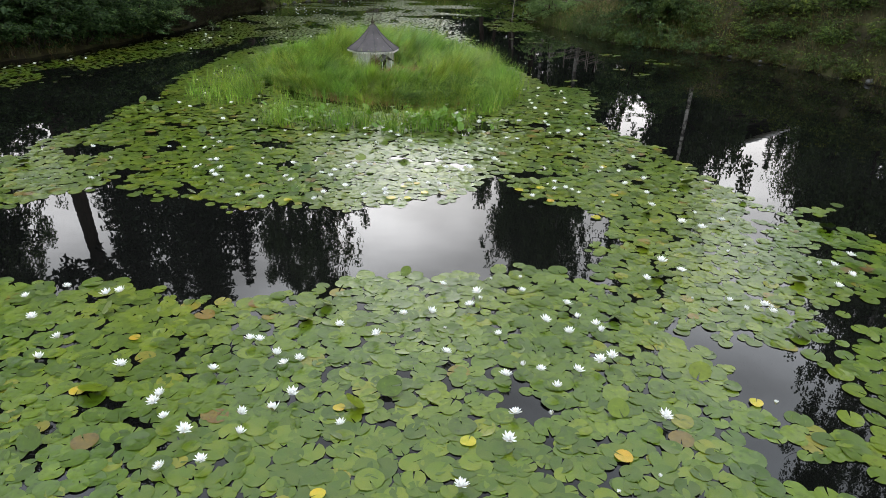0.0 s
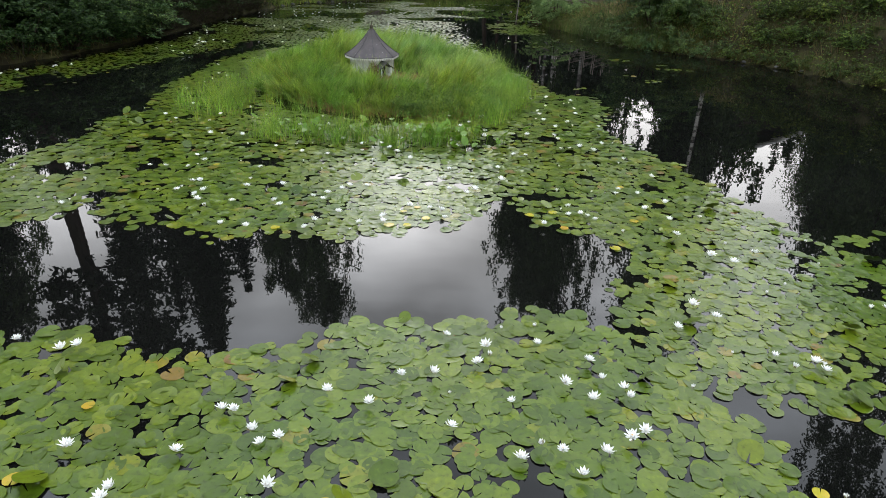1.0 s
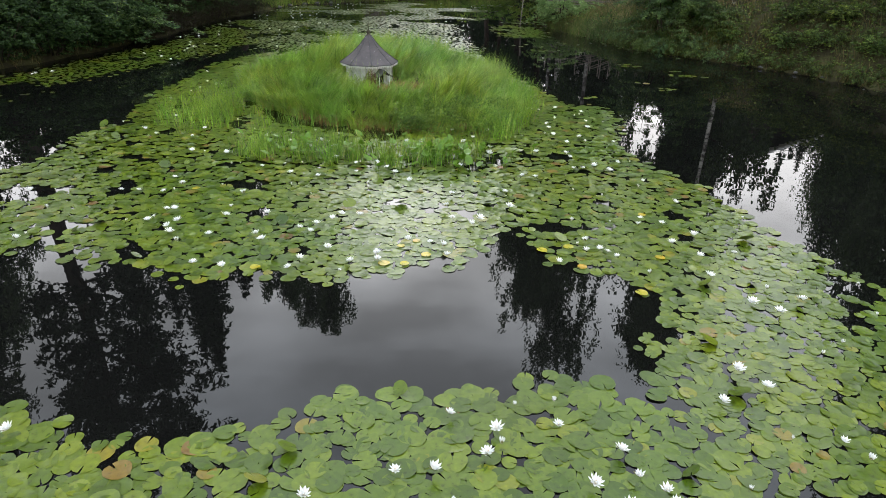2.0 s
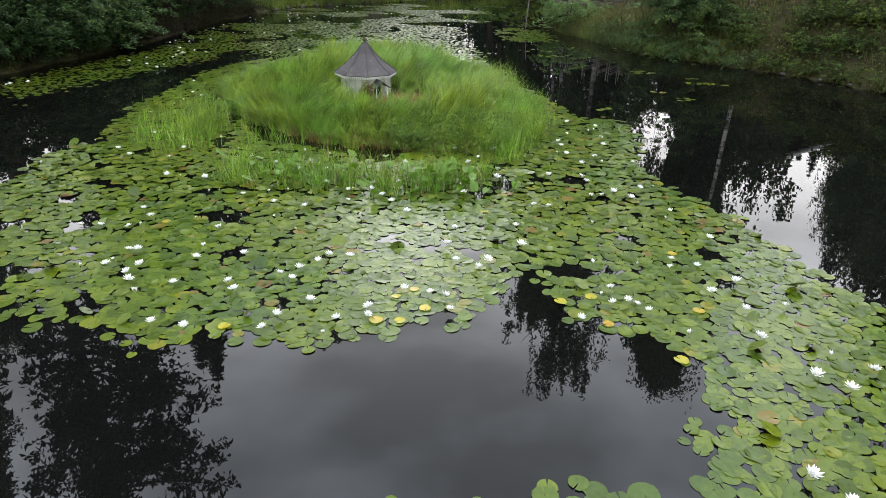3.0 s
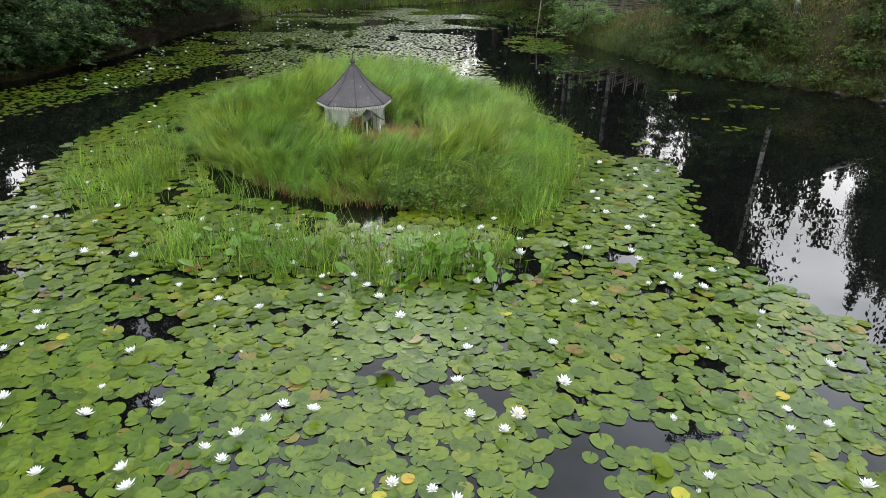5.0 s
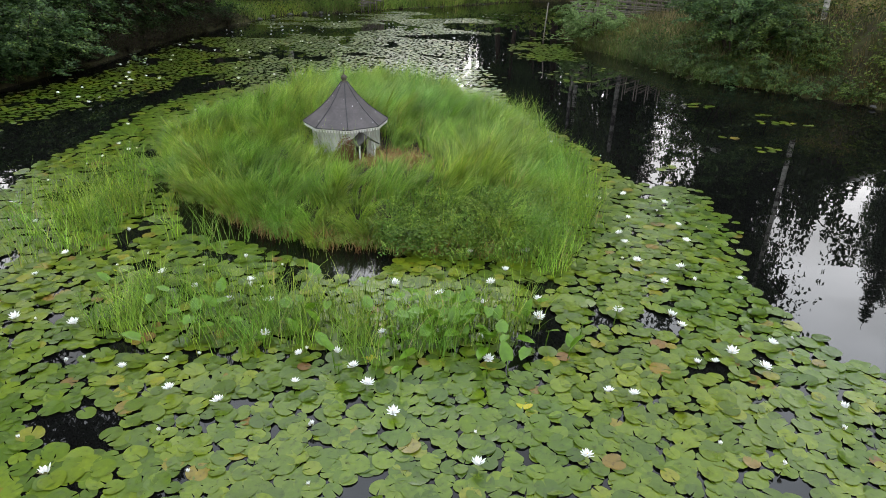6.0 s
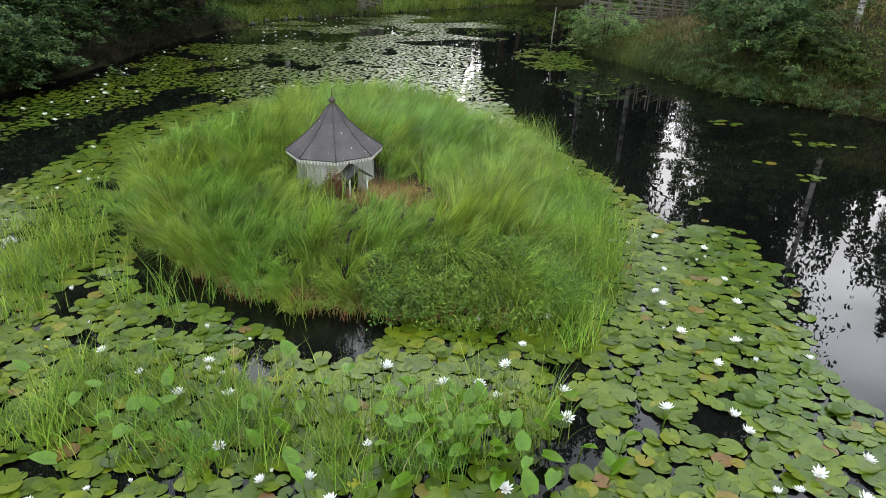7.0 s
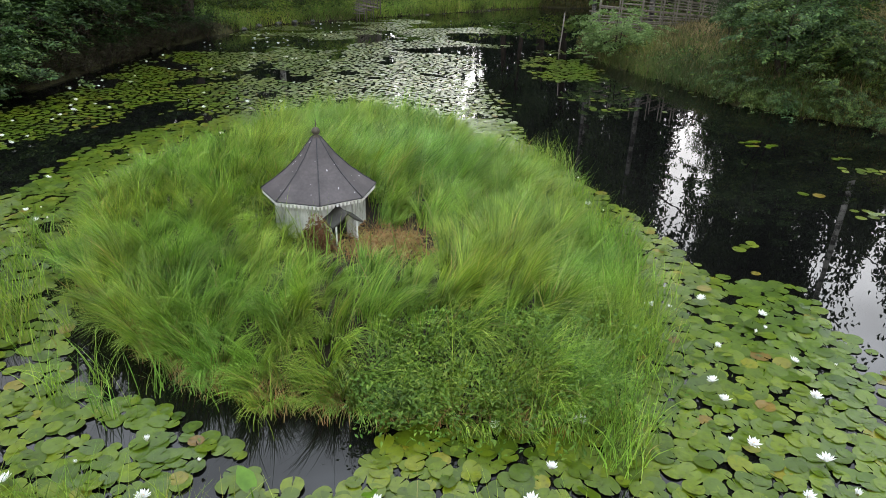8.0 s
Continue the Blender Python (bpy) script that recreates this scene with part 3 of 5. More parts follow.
def pad_mesh(rng, sides, curl):
    """A round leaf with its slit, slightly dished, the rim wavy."""
    vs = [(0.04 * rng.uniform(-1, 1), 0.0, 0.0)]
    gap = rng.uniform(0.10, 0.26)
    egg = rng.uniform(0.9, 1.02)
    ph = rng.uniform(0, 6.28)
    ring = []
    for k in range(sides + 1):
        w = gap / 2 + (2 * math.pi - gap) * k / sides
        edge = min(k, sides - k) / 2.0
        r = 1.0 * (0.93 + 0.07 * min(1.0, edge)) * (1 + 0.03 * math.sin(3 * w + ph) + rng.uniform(-0.022, 0.022))
        z = curl * (0.5 + 0.5 * math.sin(2 * w + ph)) + 0.022 * math.sin(4 * w + 2 * ph)
        ring.append((r * math.cos(w), r * egg * math.sin(w), z))
    mid = [(0.55 * x, 0.55 * y, 0.15 * z - 0.004) for x, y, z in ring]
    n = sides + 1
    vs += mid + ring
    fs = [(0, 1 + k, 2 + k) for k in range(sides)]
    fs += [(1 + k, 1 + n + k, 2 + n + k, 2 + k) for k in range(sides)]
    return np.array(vs), fs


def pad_mesh_far(rng):
    sides = 9
    vs = [(0.0, 0.0, 0.0)]
    gap = 0.2
    for k in range(sides + 1):
        w = gap / 2 + (2 * math.pi - gap) * k / sides
        vs.append((math.cos(w), 0.96 * math.sin(w), 0.02 * math.sin(2 * w + rng.uniform(0, 3))))
    return np.array(vs), [(0, 1 + k, 2 + k) for k in range(sides)]


def field_points(poly, step, rng, gaps, gap_scale, ragged=0.12):
    x0, x1 = min(p[0] for p in poly), max(p[0] for p in poly)
    y0, y1 = min(p[1] for p in poly), max(p[1] for p in poly)
    gx, gy = np.meshgrid(np.arange(x0, x1, step), np.arange(y0, y1, step))
    x = gx.ravel() + rng.uniform(-0.5, 0.5, gx.size) * step
    y = gy.ravel() + rng.uniform(-0.5, 0.5, gx.size) * step
    keep = inside(poly, x + rng.normal(0, ragged, x.size), y + rng.normal(0, ragged, x.size))
    hole = np.array([noise.fractal(Vector((a * gap_scale, b * gap_scale, 3.3)), 1.0, 2.0, 3) for a, b in zip(x, y)])
    keep &= hole > gaps
    return x[keep], y[keep]


def build_pads():
    rng = np.random.default_rng(5)
    prng = random.Random(5)
    near_kinds = [pad_mesh(prng, 14, c) for c in (0.015, 0.02, 0.03, 0.02, 0.04, 0.025, 0.09, 0.015)]
    far_kinds = [pad_mesh_far(prng) for _ in range(4)]
    xs, ys, rs, far = [], [], [], []

    def scatter(poly, step, gaps, gap_scale, r0, r1, is_far, ragged=0.12, clear=()):
        x, y = field_points(poly, step, rng, gaps, gap_scale, ragged)
        ok = np.ones(len(x), bool)
        for c in clear:
            ok &= ~inside(c, x, y)
        # open channels break up the farthest leaves
        channel = np.array([noise.noise(Vector((a * 0.45, b * 0.95, 7.7))) for a, b in zip(x, y)])
        ok &= ~((y > 28.5) & (channel < -0.04 * np.clip(30.5 - y, -2, 4)))
        ok &= ~(inside(ISLAND, x, y) & (edge_distance(ISLAND, x, y) > 0.05))
        # the carpet beside the island is torn by small holes
        torn = np.array([noise.noise(Vector((a * 2.0, b * 2.4, 5.1))) for a, b in zip(x, y)])
        ok &= ~((x < -1.6) & (y > 8.6) & (y < 15) & (torn > 0.38))
        ok &= ~((x > 1.0) & (y > 6.5) & (y < 13) & (torn > 0.48))
        x, y = x[ok], y[ok]
        xs.append(x), ys.append(y), rs.append(rng.uniform(r0, r1, len(x))), far.append((y > 13.0) | is_far)

    scatter(NEAR_FIELD, 0.100, -0.50, 1.6, 0.052, 0.100, False, 0.06)
    scatter(RIGHT_STRIP, 0.108, -0.45, 1.6, 0.055, 0.100, False, 0.06)
    scatter(MAIN_FIELD, 0.090, -0.56, 1.5, 0.044, 0.088, False, 0.08, [HOLE])
    scatter(FAR_FIELD, 0.105, -0.46, 0.9, 0.036, 0.066, True, 0.2)
    scatter(RIGHT_PATCH, 0.11, -0.30, 0.9, 0.045, 0.08, True, 0.15)
    for cx, cy, n, sp in ((2.6, 29.7, 26, 0.35), (4.7, 20.0, 12, 0.24), (5.95, 18.6, 11, 0.24), (4.85, 16.85, 6, 0.18), (3.0, 15.75, 4, 0.16), (3.1, 22.3, 9, 0.3), (2.5, 22.4, 6, 0.25), (3.5, 23.9, 7, 0.3), (2.4, 23.2, 8, 0.3),
                          (4.5, 17.5, 2, 0.1), (5.8, 19.2, 3, 0.12), (4.9, 24.1, 4, 0.3), (4.7, 7.45, 14, 0.22), (0.7, 34.5, 26, 0.6), (1.9, 37.5, 16, 0.5), (1.2, 8.25, 2, 0.05)):
        xs.append(rng.normal(cx, sp, n)), ys.append(rng.normal(cy, sp * 0.6, n)), rs.append(rng.uniform(0.05, 0.085, n)), far.append(np.full(n, cy > 12))
    x, y, r, fa = np.concatenate(xs), np.concatenate(ys), np.concatenate(rs), np.concatenate(far)
    # crowded leaves stand up a little near the island and in the thick of the carpet
    crowd = np.clip(1.2 - np.abs(y - 11.3) / 2.2, 0, 1) * (y > 9)
    z = rng.uniform(0.001, 0.008, len(x)) + crowd * rng.uniform(0, 0.018, len(x))
    tilt = np.abs(rng.normal(0, 0.016, len(x))) + crowd * rng.gamma(1.2, 0.035, len(x))
    odd = rng.uniform(0, 1, len(x)) < 0.007
    tilt = tilt + np.where(fa, np.abs(rng.normal(0, 0.04, len(x))), 0.0)
    tilt = np.where(odd & ~fa, rng.uniform(0.35, 0.8, len(x)), tilt)
    z = np.where(odd, z + 0.02, z) + 0.7 * np.sin(np.minimum(tilt, 1.2)) * r
    ta, ya = rng.uniform(0, 6.28, len(x)), rng.uniform(0, 6.28, len(x))
    kind = rng.integers(0, 8, len(x))
    carpet = empty("water_lilies", pose(0, 0, 0), "carpet of green floating water lily leaves on dark water", "water lilies", kind="stuff")
    meshes = [mesh_of("lily_pad", v, f, PAD, True) for v, f in near_kinds]
    single = (np.abs(x - 0.1) < 1.9) & (y > 2.3) & (y < 3.3) & ~fa
    idx = np.flatnonzero(single)[:300]
    singles = set(idx.tolist())
    vs, fs, base = [], [], 0
    for i in range(len(x)):
        axis = (math.cos(ta[i]), math.sin(ta[i]), 0)
        m = Matrix.Translation((x[i], y[i], z[i])) @ Matrix.Rotation(tilt[i], 4, axis) @ Matrix.Rotation(ya[i], 4, "Z") @ Matrix.Scale(r[i], 4)
        if i in singles:
            ob = new("lily_pad", meshes[kind[i]])
            ob.parent = carpet
            ob.matrix_basis = m
            continue
        v, f = far_kinds[kind[i] % 4] if fa[i] else near_kinds[kind[i]]
        a = np.array(m)
        vs.append(v @ a[:3, :3].T + a[:3, 3])
        fs += [tuple(q + base for q in p) for p in f]
        base += len(v)
    raw("lily_pad_carpet", np.concatenate(vs), fs, PAD_FIELD, carpet, True, "green lily leaves, some browned", "stuff")
    # leaves that have turned yellow
    ym = [mesh_of("yellow_lily_pad", v, f, PAD_YELLOW, True) for v, f in near_kinds[4:7]]
    for k, (a, b) in enumerate(((-0.6, 3.3), (0.3, 3.0), (1.3, 2.9), (-0.6, 2.5), (-2.5, 3.4), (-2.4, 4.1), (2.4, 3.5), (-0.62, 7.47), (-0.41, 7.47), (-0.2, 7.7), (-0.32, 8.05), (-1.9, 7.3),
                                (1.05, 7.9), (1.42, 7.52), (1.35, 8.0), (-0.48, 7.9), (2.3, 7.8), (1.9, 7.0), (1.9, 12.3), (-0.8, 10.6), (-3.5, 12.0), (-3.3, 9.5), (0.4, 10.1), (2.4, 9.0))):
        ob = new("yellow_lily_pad", ym[k % 3])
        ob.parent = carpet
        s = 0.046 + 0.02 * (k * 7 % 5) / 5
        ob.matrix_basis = pose(a, b, 0.014, (k * 37 % 5) - 2, (k * 23 % 5) - 2, k * 71) @ Matrix.Scale(s, 4)
        tagged(ob, "yellowed lily leaf")


build_pads()


def petals(count, length, width, lift, curve, rng, turn=0.0):
    """A ring of pointed cupped petals."""
    out = []
    for k in range(count):
        w = 2 * math.pi * (k + turn) / count + rng.uniform(-0.08, 0.08)
        L, up = length * rng.uniform(0.88, 1.05), lift + rng.uniform(-0.08, 0.08)
        pts = []
        for s, wd, cup in ((0.06, 0.25, 0), (0.4, 0.95, 0.10), (0.72, 0.85, 0.07), (1.0, 0.0, 0)):
            a = up + curve * s
            rr, zz = L * s * math.cos(a), L * s * math.sin(a)
            if wd:
                pts += [(rr, -width * wd / 2, zz + cup * width), (rr, 0, zz), (rr, width * wd / 2, zz + cup * width)]
            else:
                pts.append((rr, 0, zz))
        c, s_ = math.cos(w), math.sin(w)
        v = [(x * c - y * s_, x * s_ + y * c, z) for x, y, z in pts]
        f = [(0, 3, 4, 1), (1, 4, 5, 2), (3, 6, 7, 4), (4, 7, 8, 5), (6, 9, 7), (7, 9, 8)]
        out.append((v, f))
    return join(out)


def make_flower(rng, openness):
    """openness 1: wide open star; 0: a closed bud."""
    lift = 1.25 - 0.95 * openness
    fl = empty("water_lily_flower", pose(0, 0, 0), "", "flower", "white water lilies")
    v, f = petals(9, 0.062, 0.0165, lift, 0.2, rng)
    raw("outer_petal_ring", v, f, PETAL, fl, True)
    v, f = petals(9, 0.054, 0.015, min(1.4, lift + 0.32), 0.2, rng, 0.5)
    raw("inner_petal_ring", v, f, PETAL, fl, True)
    if openness > 0.4:
        v, f = petals(7, 0.043, 0.013, min(1.45, lift + 0.65), 0.25, rng, 0.2)
        raw("heart_petal_ring", v, f, PETAL, fl, True)
        v, f = petals(12, 0.022, 0.006, 1.0, 0.2, rng)
        raw("stamen_ring", v, f, STAMEN, fl, True, "yellow stamens")
    v, f = petals(4, 0.056, 0.020, lift - 0.12, 0.2, rng, 0.1)
    raw("calyx", v, f, SEPAL, fl, True, "greenish brown sepals")
    return fl


FLOWERS_NEAR = [(0.25, 2.56), (-1.59, 2.64), (-1.35, 2.69), (-1.19, 2.94), (-1.56, 2.96), (0.56, 2.97), (-0.55, 3.07), (-1.74, 3.08), (-1.24, 3.15), (-1.03, 3.19), (-1.87, 3.23), (0.63, 3.24), (1.66, 3.25), (-1.85, 3.3), (-0.95, 3.38), (0.96, 3.54), (-2.29, 3.64), (-1.6, 3.64), (0.59, 3.67), (-2.95, 3.71), (-1.08, 3.72), (1.14, 3.75), (0.86, 3.75), (-0.99, 3.8), (0.73, 3.81), (-1.17, 3.85), (1.34, 3.89), (0.14, 3.96), (1.45, 3.97), (-2.95, 3.99), (-1.36, 4.05), (-1.44, 4.06), (-0.44, 4.18), (-3.35, 4.3), (-0.76, 4.3), (1.16, 4.3), (1.43, 4.33), (1.41, 4.43), (0.98, 4.46), (-0.24, 4.52), (-0.0, 4.53), (1.27, 4.54), (-3.6, 4.63), (0.34, 4.7), (-2.92, 4.72)]
FLOWERS_BEND = [(3.05, 4.75), (2.81, 4.76), (1.21, 4.77), (-2.82, 4.78), (0.43, 4.79), (-3.33, 4.82), (3.01, 4.84), (0.41, 4.93), (0.83, 4.99), (0.09, 5.08), (3.9, 5.27), (2.06, 5.31), (2.46, 5.5), (2.32, 5.72), (3.94, 5.73), (4.1, 5.74), (4.41, 5.99), (3.04, 6.62), (2.86, 6.79), (3.35, 6.86), (3.11, 7.06), (-2.2, 7.2), (-2.51, 7.26), (2.64, 7.29), (2.05, 7.29), (-0.95, 7.4), (-1.48, 7.43), (1.18, 7.53), (0.02, 7.61), (-0.7, 7.62), (-1.24, 7.69), (-2.86, 7.75), (2.71, 7.78), (1.73, 7.8), (-1.98, 7.84), (-0.02, 7.84), (3.09, 7.85), (1.66, 7.86), (-0.16, 7.92), (-2.58, 7.93), (-0.41, 7.95), (-3.04, 7.99), (-2.08, 7.99), (2.49, 8.05), (1.55, 8.08)]
FLOWERS_MIDDLE = [(-3.4, 8.28), (-3.06, 8.29), (2.8, 8.29), (-1.48, 8.34), (-1.32, 8.47), (0.3, 8.47), (-2.57, 8.48), (2.23, 8.53), (-1.02, 8.6), (0.07, 8.62), (1.47, 8.62), (2.53, 8.62), (-3.33, 8.63), (-3.23, 8.63), (0.4, 8.64), (-1.25, 8.66), (-2.6, 8.77), (2.32, 8.78), (-0.02, 8.98), (0.77, 9.0), (-3.6, 9.21), (-2.58, 9.21), (-4.15, 9.22), (-3.94, 9.26), (2.91, 9.36), (0.05, 9.43), (-3.48, 9.52), (0.75, 9.53), (-0.53, 9.9), (-1.78, 9.95), (1.21, 10.19), (-0.75, 10.21), (1.03, 10.21), (-0.89, 10.43), (-1.34, 10.56), (0.15, 10.56), (2.32, 10.59), (-1.05, 10.59), (1.95, 10.64), (2.14, 10.79), (-1.7, 10.84), (-0.72, 10.89), (0.13, 10.91), (-3.35, 10.92), (2.51, 10.92)]
FLOWERS_ISLAND = [(-0.22, 10.97), (-3.9, 10.99), (0.61, 11.24), (1.79, 11.32), (-2.18, 11.37), (-1.81, 11.37), (1.35, 11.38), (0.14, 11.46), (0.63, 11.53), (-0.26, 11.57), (-2.55, 11.59), (0.01, 11.59), (-2.05, 11.65), (-4.18, 11.75), (-2.1, 11.78), (-0.71, 11.79), (-4.81, 11.84), (0.22, 11.85), (-2.98, 11.86), (1.9, 11.96), (2.2, 11.98), (2.68, 12.08), (-5.1, 12.09), (0.37, 12.14), (-2.28, 12.25), (2.16, 12.27), (1.74, 12.41), (0.63, 12.59), (-3.77, 12.84), (1.72, 12.89), (0.7, 12.93), (2.41, 12.95), (1.91, 13.6), (2.5, 14.15), (1.53, 14.24), (1.37, 16.79), (-7.37, 18.82), (-7.32, 19.15), (-8.36, 19.48), (-7.55, 20.27), (-7.47, 20.9), (-7.72, 23.62), (-7.54, 25.29)]


def build_flowers():
    rng = random.Random(9)
    kinds = [(make_flower(rng, o), o) for o in (1.0, 0.9, 0.8, 0.62, 0.3)]
    labels = ["wide open white water lily with yellow heart", "open white water lily among green pads", "white water lily, cupped open",
              "half open white water lily on the water", "closed white water lily bud with brownish sepals"]
    spots = [(p, 1.0) for p in FLOWERS_NEAR + FLOWERS_BEND + FLOWERS_MIDDLE + FLOWERS_ISLAND]
    # more of them, and slim buds, scattered through the leaves round the island
    for poly, count, bud in ((MAIN_FIELD, 62, 0.35), (NEAR_FIELD, 24, 0.9), (MAIN_FIELD, 30, 1.0)):
        n = 0
        while n < count:
            x, y = rng.uniform(-6, 4.5), rng.uniform(1.5, 20)
            if bool(inside(poly, [x], [y])[0]) and not bool(inside(ISLAND, [x], [y])[0]) and not bool(inside(HOLE, [x], [y])[0]):
                spots.append(((x, y), 0.6 if rng.random() < bud else 0.85))
                n += 1
    for (x, y), s in spots:
        which = rng.choices(range(5), (4, 4, 3, 1.5, 1.2))[0] if s > 0.7 else 4
        fl, o = kinds[which]
        ob = copy_thing(fl, pose(x, y, 0.05 + rng.uniform(0, 0.02), rng.uniform(-16, 16), rng.uniform(-16, 16), rng.uniform(0, 360)))
        size = rng.uniform(0.8, 1.2) * s * (0.95 if y > 13 else 1.0)
        ob.scale = (size, size, size)
        tagged(ob, labels[which])
    # the far strip of leaves along the wooded shore is dotted with them
    far = []
    while len(far) < 170:
        x, y = rng.uniform(-10.5, 1.0), rng.uniform(12.5, 37)
        if bool(inside(FAR_FIELD, [x], [y])[0]) and (x < -4.5 or rng.random() < 0.25):
            size = rng.uniform(0.7, 1.2)
            for ring in (petals(9, 0.062, 0.0165, 0.4, 0.2, rng), petals(7, 0.052, 0.016, 0.85, 0.2, rng)):
                far.append(([(a * size + x, b * size + y, c * size + 0.05) for a, b, c in ring[0]], ring[1]))
    v, f = join(far)
    tagged(raw("distant_water_lilies", v, f, PETAL, None, True), "white water lilies dotted over far floating leaves", "flowers", kind="stuff")
    for fl, o in kinds:
        for c in list(fl.children):
            bpy.data.objects.remove(c)
        bpy.data.objects.remove(fl)


build_flowers()

# ---- plants on and round the island ----


def build_sedge():
    rng = np.random.default_rng(11)
    roots, dirs, lens, arcs = [], [], [], []
    gx, gy = np.meshgrid(np.arange(-5.1, 1.4, 0.3), np.arange(12.3, 20.8, 0.3))
    cx = gx.ravel() + rng.uniform(-0.15, 0.15, gx.size)
    cy = gy.ravel() + rng.uniform(-0.15, 0.15, gx.size)
    ok = inside(ISLAND, cx, cy) & (np.hypot(cx - HOUSE[0], cy - HOUSE[1]) > 0.56)
    # a trodden patch before the porch and herbs on the shore keep the sedge thin
    ok &= ~(np.hypot((cx + 1.0) / 0.72, (cy - 14.98) / 0.5) < 1)
    ok &= ~((np.hypot((cx - 0.15) / 0.7, (cy - 13.1) / 0.55) < 1) & (rng.uniform(0, 1, cx.size) < 0.6))
    ok &= wave(cx, cy, 2.7, 9.0) > -0.97
    cx, cy = cx[ok], cy[ok]
    rim = [(a[0] + (b[0] - a[0]) * u, a[1] + (b[1] - a[1]) * u) for a, b in zip(ISLAND, ISLAND[1:] + ISLAND[:1]) for u in np.linspace(0, 0.9, 5)]
    cx = np.r_[cx, np.array([p[0] for p in rim]) + rng.normal(0, 0.06, len(rim))]
    cy = np.r_[cy, np.array([p[1] for p in rim]) + rng.normal(0, 0.06, len(rim))]
    e = edge_distance(ISLAND, cx, cy)
    for x, y, e in zip(cx, cy, e):
        # each tussock is a crown of locks; a lock's blades lie over together, most of them with the wind
        flow = 0.15 + 0.75 * math.sin(0.9 * x + 0.5 * y) + 0.55 * math.sin(1.7 * y - 0.8 * x + 1.0) + rng.normal(0, 0.3)
        out = np.array([x + 1.75, y - 16.4])
        out /= np.linalg.norm(out) + 1e-6
        edge = math.exp(-e / 0.4)
        wind = np.array([math.cos(flow), math.sin(flow) - 0.2]) * (0.8 - 0.6 * edge) + out * 0.35 * edge
        near_house = math.exp(-max(0.0, math.hypot(x - HOUSE[0], y - HOUSE[1] + 0.3) - 0.6) / 0.35)
        patch = math.exp(-max(0.0, math.hypot(x + 1.05, y - 14.55) - 0.6) / 0.3)
        tall = (0.66 - 0.33 * patch + 0.13 * float(wave(x, y, 1.6, 0.4)) - 0.24 * near_house) * rng.uniform(0.75, 1.25) * (0.82 if x < -3.4 else 1.0) * (1 - 0.36 * edge)
        for _ in range(int(rng.integers(8, 13))):
            n = int(rng.integers(15, 28))
            a = rng.uniform(0, 6.28)
            lock = np.array([math.cos(a), math.sin(a)]) * 0.62 + wind
            base = math.atan2(lock[1], lock[0])
            aa = base + rng.normal(0, 0.19, n)
            rx = x + 0.09 * math.cos(a) + rng.normal(0, 0.022, n)
            ry = y + 0.09 * math.sin(a) + rng.normal(0, 0.022, n)
            roots.append(np.c_[rx, ry, island_height(rx, ry).clip(-0.05)])
            dirs.append(np.c_[np.cos(aa), np.sin(aa)])
            lens.append(tall * rng.uniform(0.75, 1.25) * rng.uniform(0.82, 1.08, n))
            arcs.append(rng.uniform(0.8, 2.3) * min(1.2, 0.5 + 0.5 * float(np.linalg.norm(lock))) + rng.normal(0, 0.14, n))
    # loose upright blades between the tussocks
    n = 4500
    x, y = rng.uniform(-5, 1.1, n), rng.uniform(12.5, 20.5, n)
    ok = inside(ISLAND, x, y) & (np.hypot(x - HOUSE[0], y - HOUSE[1]) > 0.56) & ~(np.hypot((x + 1.0) / 0.72, (y - 14.98) / 0.5) < 1)
    x, y = x[ok], y[ok]
    a = rng.uniform(0, 6.28, len(x))
    roots.append(np.c_[x, y, island_height(x, y).clip(-0.05)]), dirs.append(np.c_[np.cos(a), np.sin(a)])
    lens.append(rng.uniform(0.4, 0.75, len(x))), arcs.append(rng.uniform(0.3, 1.5, len(x)))
    R = np.concatenate(roots)
    V, F = blades(R, np.concatenate(dirs), np.concatenate(lens), rng.uniform(0.005, 0.0105, len(R)), np.concatenate(arcs).clip(0.3, 2.9), rng, 5, 0.75)
    tagged(raw("sedge", V, F, SEDGE), "tall fresh green sedge combed over by wind on the island", "grass", kind="stuff")


def tuft(name, spots, rng, count, length, arch, width, spread, material, label):
    roots, dirs = [], []
    for x, y, z in spots:
        n = int(rng.integers(count[0], count[1]))
        a = rng.uniform(0, 6.28, n)
        roots.append(np.c_[rng.normal(x, spread, n), rng.normal(y, spread, n), np.full(n, z)])
        dirs.append(np.c_[np.cos(a), np.sin(a)])
    R = np.concatenate(roots)
    V, F = blades(R, np.concatenate(dirs), rng.uniform(*length, len(R)), rng.uniform(*width, len(R)), rng.uniform(*arch, len(R)), rng)
    return tagged(raw(name, V, F, material), label, "grass", kind="stuff")


